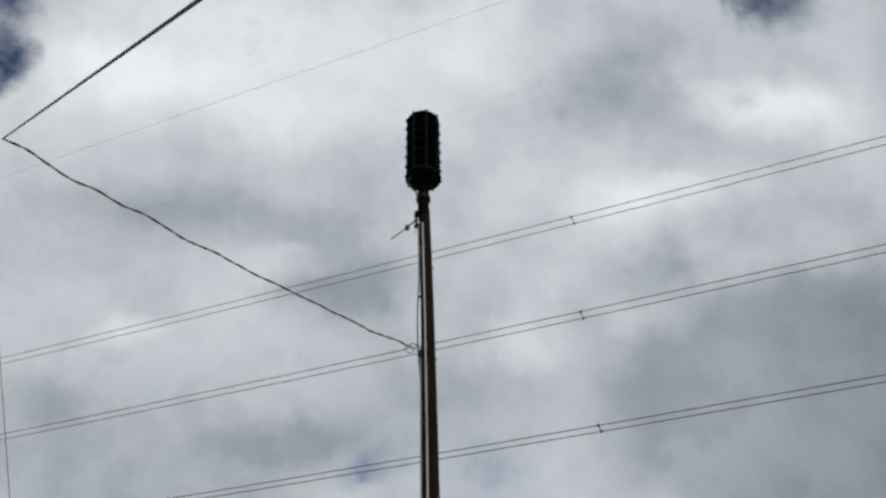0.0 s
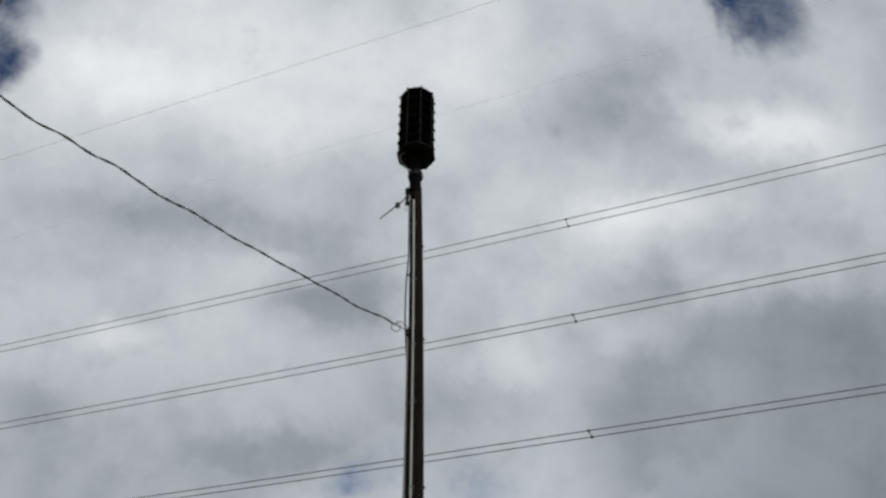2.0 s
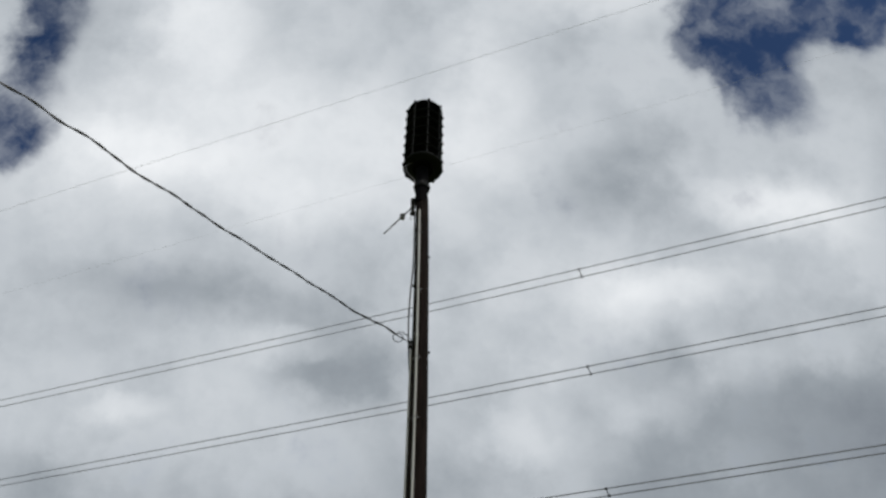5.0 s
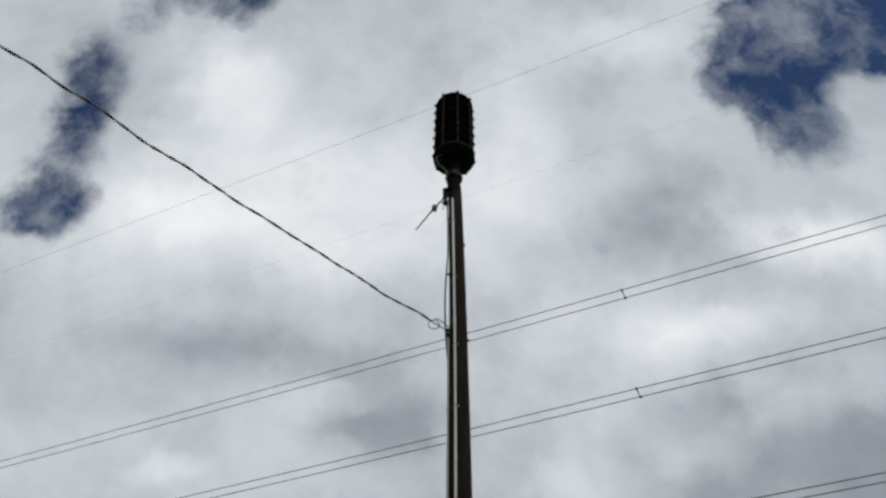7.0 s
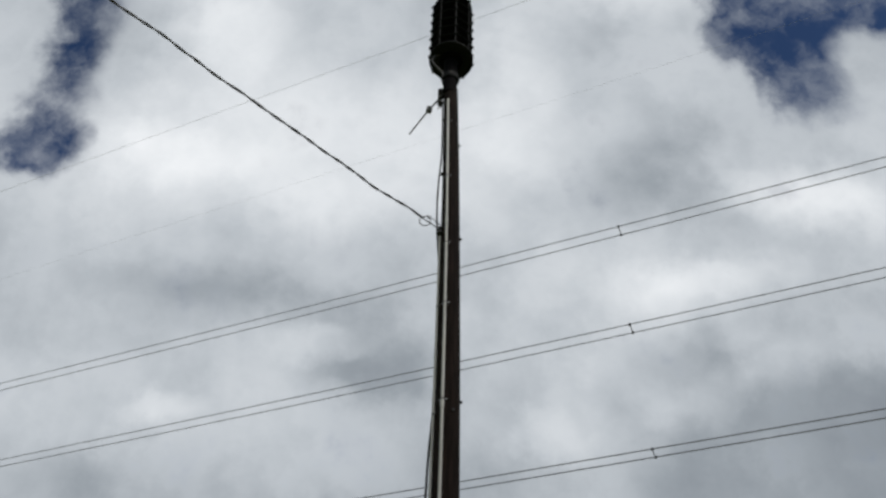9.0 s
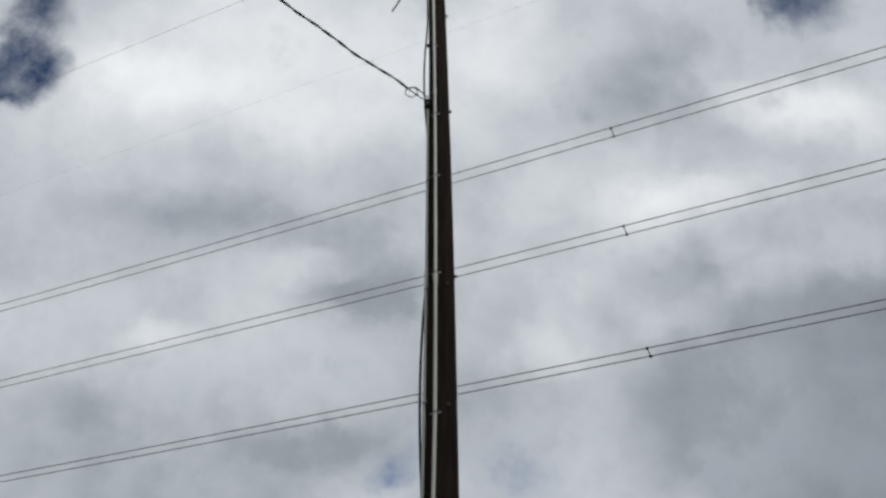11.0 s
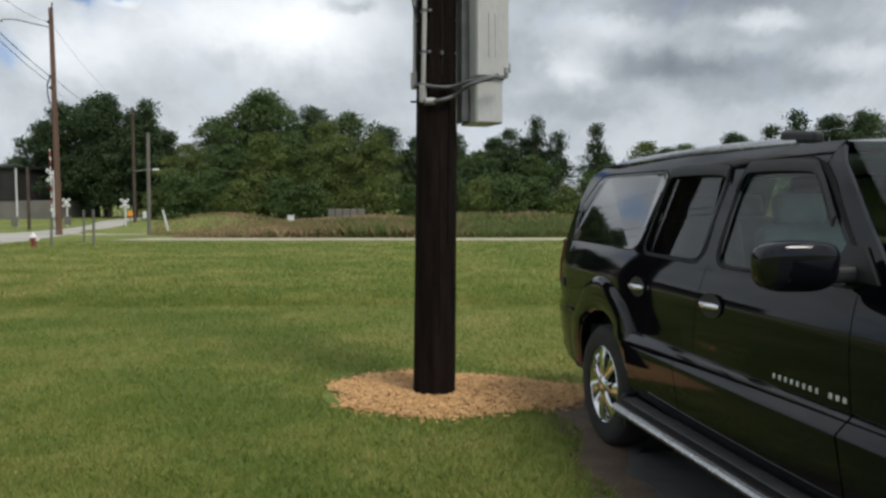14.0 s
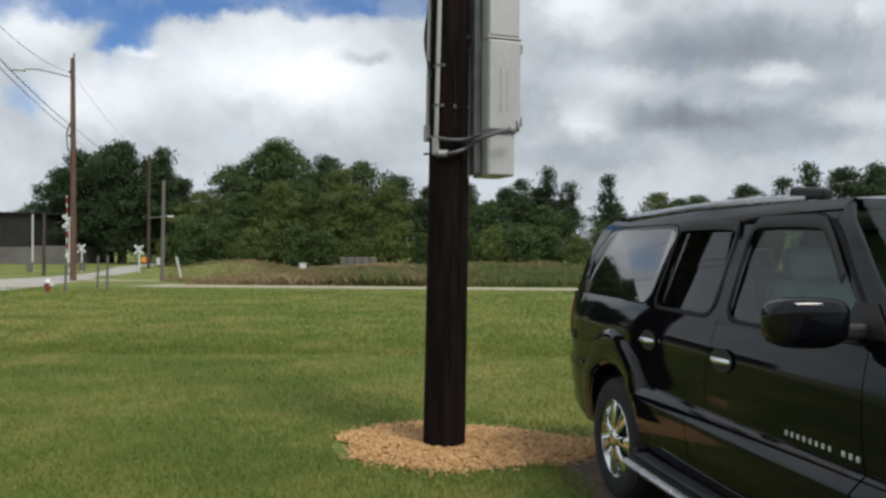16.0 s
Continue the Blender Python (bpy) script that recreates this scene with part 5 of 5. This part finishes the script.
def build_hydrant():
    t = thing("fire_hydrant", Matrix.Translation((-13.75, 27.7, 0)), "dull red fire hydrant with a white top on the lawn", "hydrant")
    part("barrel", turned([(.12, 0), (.12, .03), (.085, .04), (.08, .28), (.10, .29), (.10, .32)], 20), M["hydrant_red"], t, "", True)
    part("bonnet", turned([(.105, .32), (.10, .36), (.07, .42), (.03, .45), (.03, .49), (.01, .50)], 20), M["white"], t, "white bonnet", True)
    for a in (0, 90, 180):
        part("nozzle", turned([(.035, 0), (.035, .07), (.048, .075), (.048, .11), (.01, .12)], 14, pose(0, 0, .25, 90, 0, a) @ pose(0, 0, .07)), M["white"] if a == 90 else M["hydrant_red"], t)


build_hydrant()


def build_shed():
    t = thing("warehouse_building", Matrix.Translation((-50, 72, 0)), "long low building with dark cladding over a pale block wall", "building")
    part("block_wall", box(29, 10, 1.7, pose(1.5, 5, .75), .02), M["pale_wall"], t, "pale block wall")
    # the cladding's colour includes the tree shade over this wall
    part("cladding", box(26.1, 10.1, 2.9, pose(0, 5, 3.02), .02), M["dark_wall"], t, "dark metal cladding with tree shade in its colour")
    part("roof", box(26.6, 10.6, .16, pose(0, 5, 4.50), .03), M["dark_wall"], t)
    for i in range(24):
        part("rib", box(.08, .05, 2.85, pose(-12.6 + i * 1.1, -.07, 3.02), .01), M["dark_wall"], t)


build_shed()
wb = thing("utility_box", Matrix.Translation((-8.5, 46.3, 0)), "small white utility box among the weeds", "utility box")
part("body", box(.34, .28, .68, pose(0, 0, .33), .03), M["white"], wb)
part("lid", box(.38, .32, .05, pose(0, 0, .68), .02), M["silver"], wb)
cb = thing("concrete_barrier", Matrix.Translation((-7.2, 62, 0)), "pale concrete block row beyond the weeds", "barrier")
for i in range(5):
    part("block", box(.50, .4, .9, pose(-1.1 + i * .56, 0, .42), .05), M["pale_wall"], cb)

# ---- wood chip bed ----


def build_mulch():
    rs = random.Random(8)
    n = 64
    outline = []
    for i in range(n):
        a = 2 * math.pi * i / n
        c, s_ = math.cos(a), math.sin(a)
        rx = .86 + (.28 if c > 0 else 0) * c
        ry = .73
        w = 1 + .07 * math.sin(3 * a + 1) + .05 * math.sin(7 * a) + .03 * rs.uniform(-1, 1)
        outline.append((-.03 + rx * c * w, 6.52 + ry * s_ * w - .10 * c))
    bm = bmesh.new()
    rings = []
    for k, h in ((1.0, .004), (.93, .016), (.8, .020), (.55, .018), (.3, .010)):
        rings.append([(-.03 + (x + .03) * k, 6.52 + (y - 6.52) * k, h + .004 * rs.uniform(-1, 1)) for x, y in outline])
    bed = ring_loft(rings, True, True)
    bm.free()
    ob = part("chip_bed", bed, M["mulch_bed"], None, "tan wood chip bed round the pole foot", True)
    tagged(ob, "", "mulch", "", "stuff")
    vs, fs = [], []
    for _ in range(9000):
        a, k = rs.uniform(0, 2 * math.pi), math.sqrt(rs.random()) * (1.03 if rs.random() < .9 else 1.16)
        i = int(a / (2 * math.pi) * n) % n
        x = -.03 + (outline[i][0] + .03) * k + rs.uniform(-.03, .03)
        y = 6.52 + (outline[i][1] - 6.52) * k + rs.uniform(-.03, .03)
        z = .008 + .010 * min(1, max(0, 1 - k) * 6) + rs.uniform(0, .014)
        l, w, yaw, tilt = rs.uniform(.012, .032), rs.uniform(.004, .010), rs.uniform(0, 6.28), rs.uniform(-.6, .6)
        m = Matrix.Translation((x, y, z)) @ Euler((tilt, rs.uniform(-.5, .5), yaw)).to_matrix().to_4x4()
        b = len(vs)
        vs += [tuple(m @ Vector(p)) for p in ((-l, -w, 0), (l, -w * .7, 0), (l * .8, w, .003), (-l * .9, w * .8, .003), (0, 0, .008))]
        fs += [(b, b + 1, b + 4), (b + 1, b + 2, b + 4), (b + 2, b + 3, b + 4), (b + 3, b, b + 4)]
    chips = raw("wood_chips", vs, fs, M["mulch"], None, "loose tan wood chips scattered over the bed", "stuff")
    tagged(chips, "", "mulch")


build_mulch()

# ---- grass and weeds ----


def blades(name, xy, heights, widths, mat, label, seed, lean=.5, base=None):
    """Many narrow bent blades, two triangles each, in one mesh."""
    rs = np.random.RandomState(seed)
    n = len(xy)
    a = rs.uniform(0, 2 * np.pi, n)
    side = np.stack([np.cos(a), np.sin(a)], 1) * (widths / 2)[:, None]
    b = rs.uniform(0, 2 * np.pi, n)
    tip = np.stack([np.cos(b), np.sin(b)], 1) * (heights * rs.uniform(.15, lean, n))[:, None]
    z0 = np.zeros(n) if base is None else base
    co = np.zeros((n, 4, 3))
    co[:, 0, :2], co[:, 1, :2] = xy - side, xy + side
    co[:, 2, :2] = xy + tip * .35 + side * .7
    co[:, 3, :2] = xy + tip
    co[:, 0, 2] = co[:, 1, 2] = z0 - .005
    co[:, 2, 2] = z0 + heights * .6
    co[:, 3, 2] = z0 + heights
    me = bpy.data.meshes.new(name)
    me.vertices.add(n * 4)
    me.vertices.foreach_set("co", co.ravel())
    idx = (np.arange(n) * 4)[:, None] + np.array([[0, 1, 2, 0, 2, 3]])
    me.loops.add(n * 6)
    me.loops.foreach_set("vertex_index", idx.ravel())
    me.polygons.add(n * 2)
    me.polygons.foreach_set("loop_start", np.arange(n * 2) * 3)
    me.polygons.foreach_set("loop_total", np.full(n * 2, 3))
    me.update(calc_edges=True)
    me.materials.append(mat)
    return tagged(new(name, me), label, "grass", "", "stuff")


def lawn_spots(rs, n, y0, y1, power):
    y = y0 + (y1 - y0) * rs.uniform(0, 1, n) ** power
    x = rs.uniform(-1, 1, n) * (.62 * y + 1.2)
    keep = ~((x > .86 + .06 * np.sin(y * 5)) & (y < 6.3))
    keep &= ((x + .03) / .93) ** 2 + ((y - 6.52) / .79) ** 2 > 1.0
    keep &= ~((x > .5) & (x < 1.2) & (np.abs(y - 6.4) < .45))
    return np.stack([x, y], 1)[keep]


rs = np.random.RandomState(21)
near = lawn_spots(rs, 230000, 3.2, 13.0, 1.5)
blades("lawn_grass", near, rs.uniform(.018, .055, len(near)), rs.uniform(.004, .010, len(near)), M["blade"], "short mown green grass blades of the lawn", 1, .9)
far = lawn_spots(rs, 120000, 12.0, 31.0, 1.2)
blades("lawn_grass", far, rs.uniform(.03, .07, len(far)), rs.uniform(.012, .03, len(far)), M["blade"], "short mown green grass of the far lawn", 2, .9)
n = 170000
wy = 33.6 + 28 * rs.uniform(0, 1, n) ** 1.3
wx = rs.uniform(-15.5, 42, n)
keep = ~((wx < -13.0) & (wy > 47)) & ~((wx < -11) & (wy < 36.5)) & (wx > -.34 * wy - .5)
wx, wy = wx[keep], wy[keep]
patchy = np.array([.5 + .5 * noise.noise(Vector((x * .25, y * .25, 0))) for x, y in zip(wx, wy)])
hh = (.20 + .66 * patchy ** 1.5) * rs.uniform(.5, 1.1, len(wx)) * np.clip((wx + 15) / 9, .35, 1.25)
bb = np.array([ground_height(x, y) for x, y in zip(wx, wy)])
blades("weeds", np.stack([wx, wy], 1), hh, rs.uniform(.012, .040, len(wx)), M["weed"], "tall brown and green weeds along the far field", 3, .8, bb)
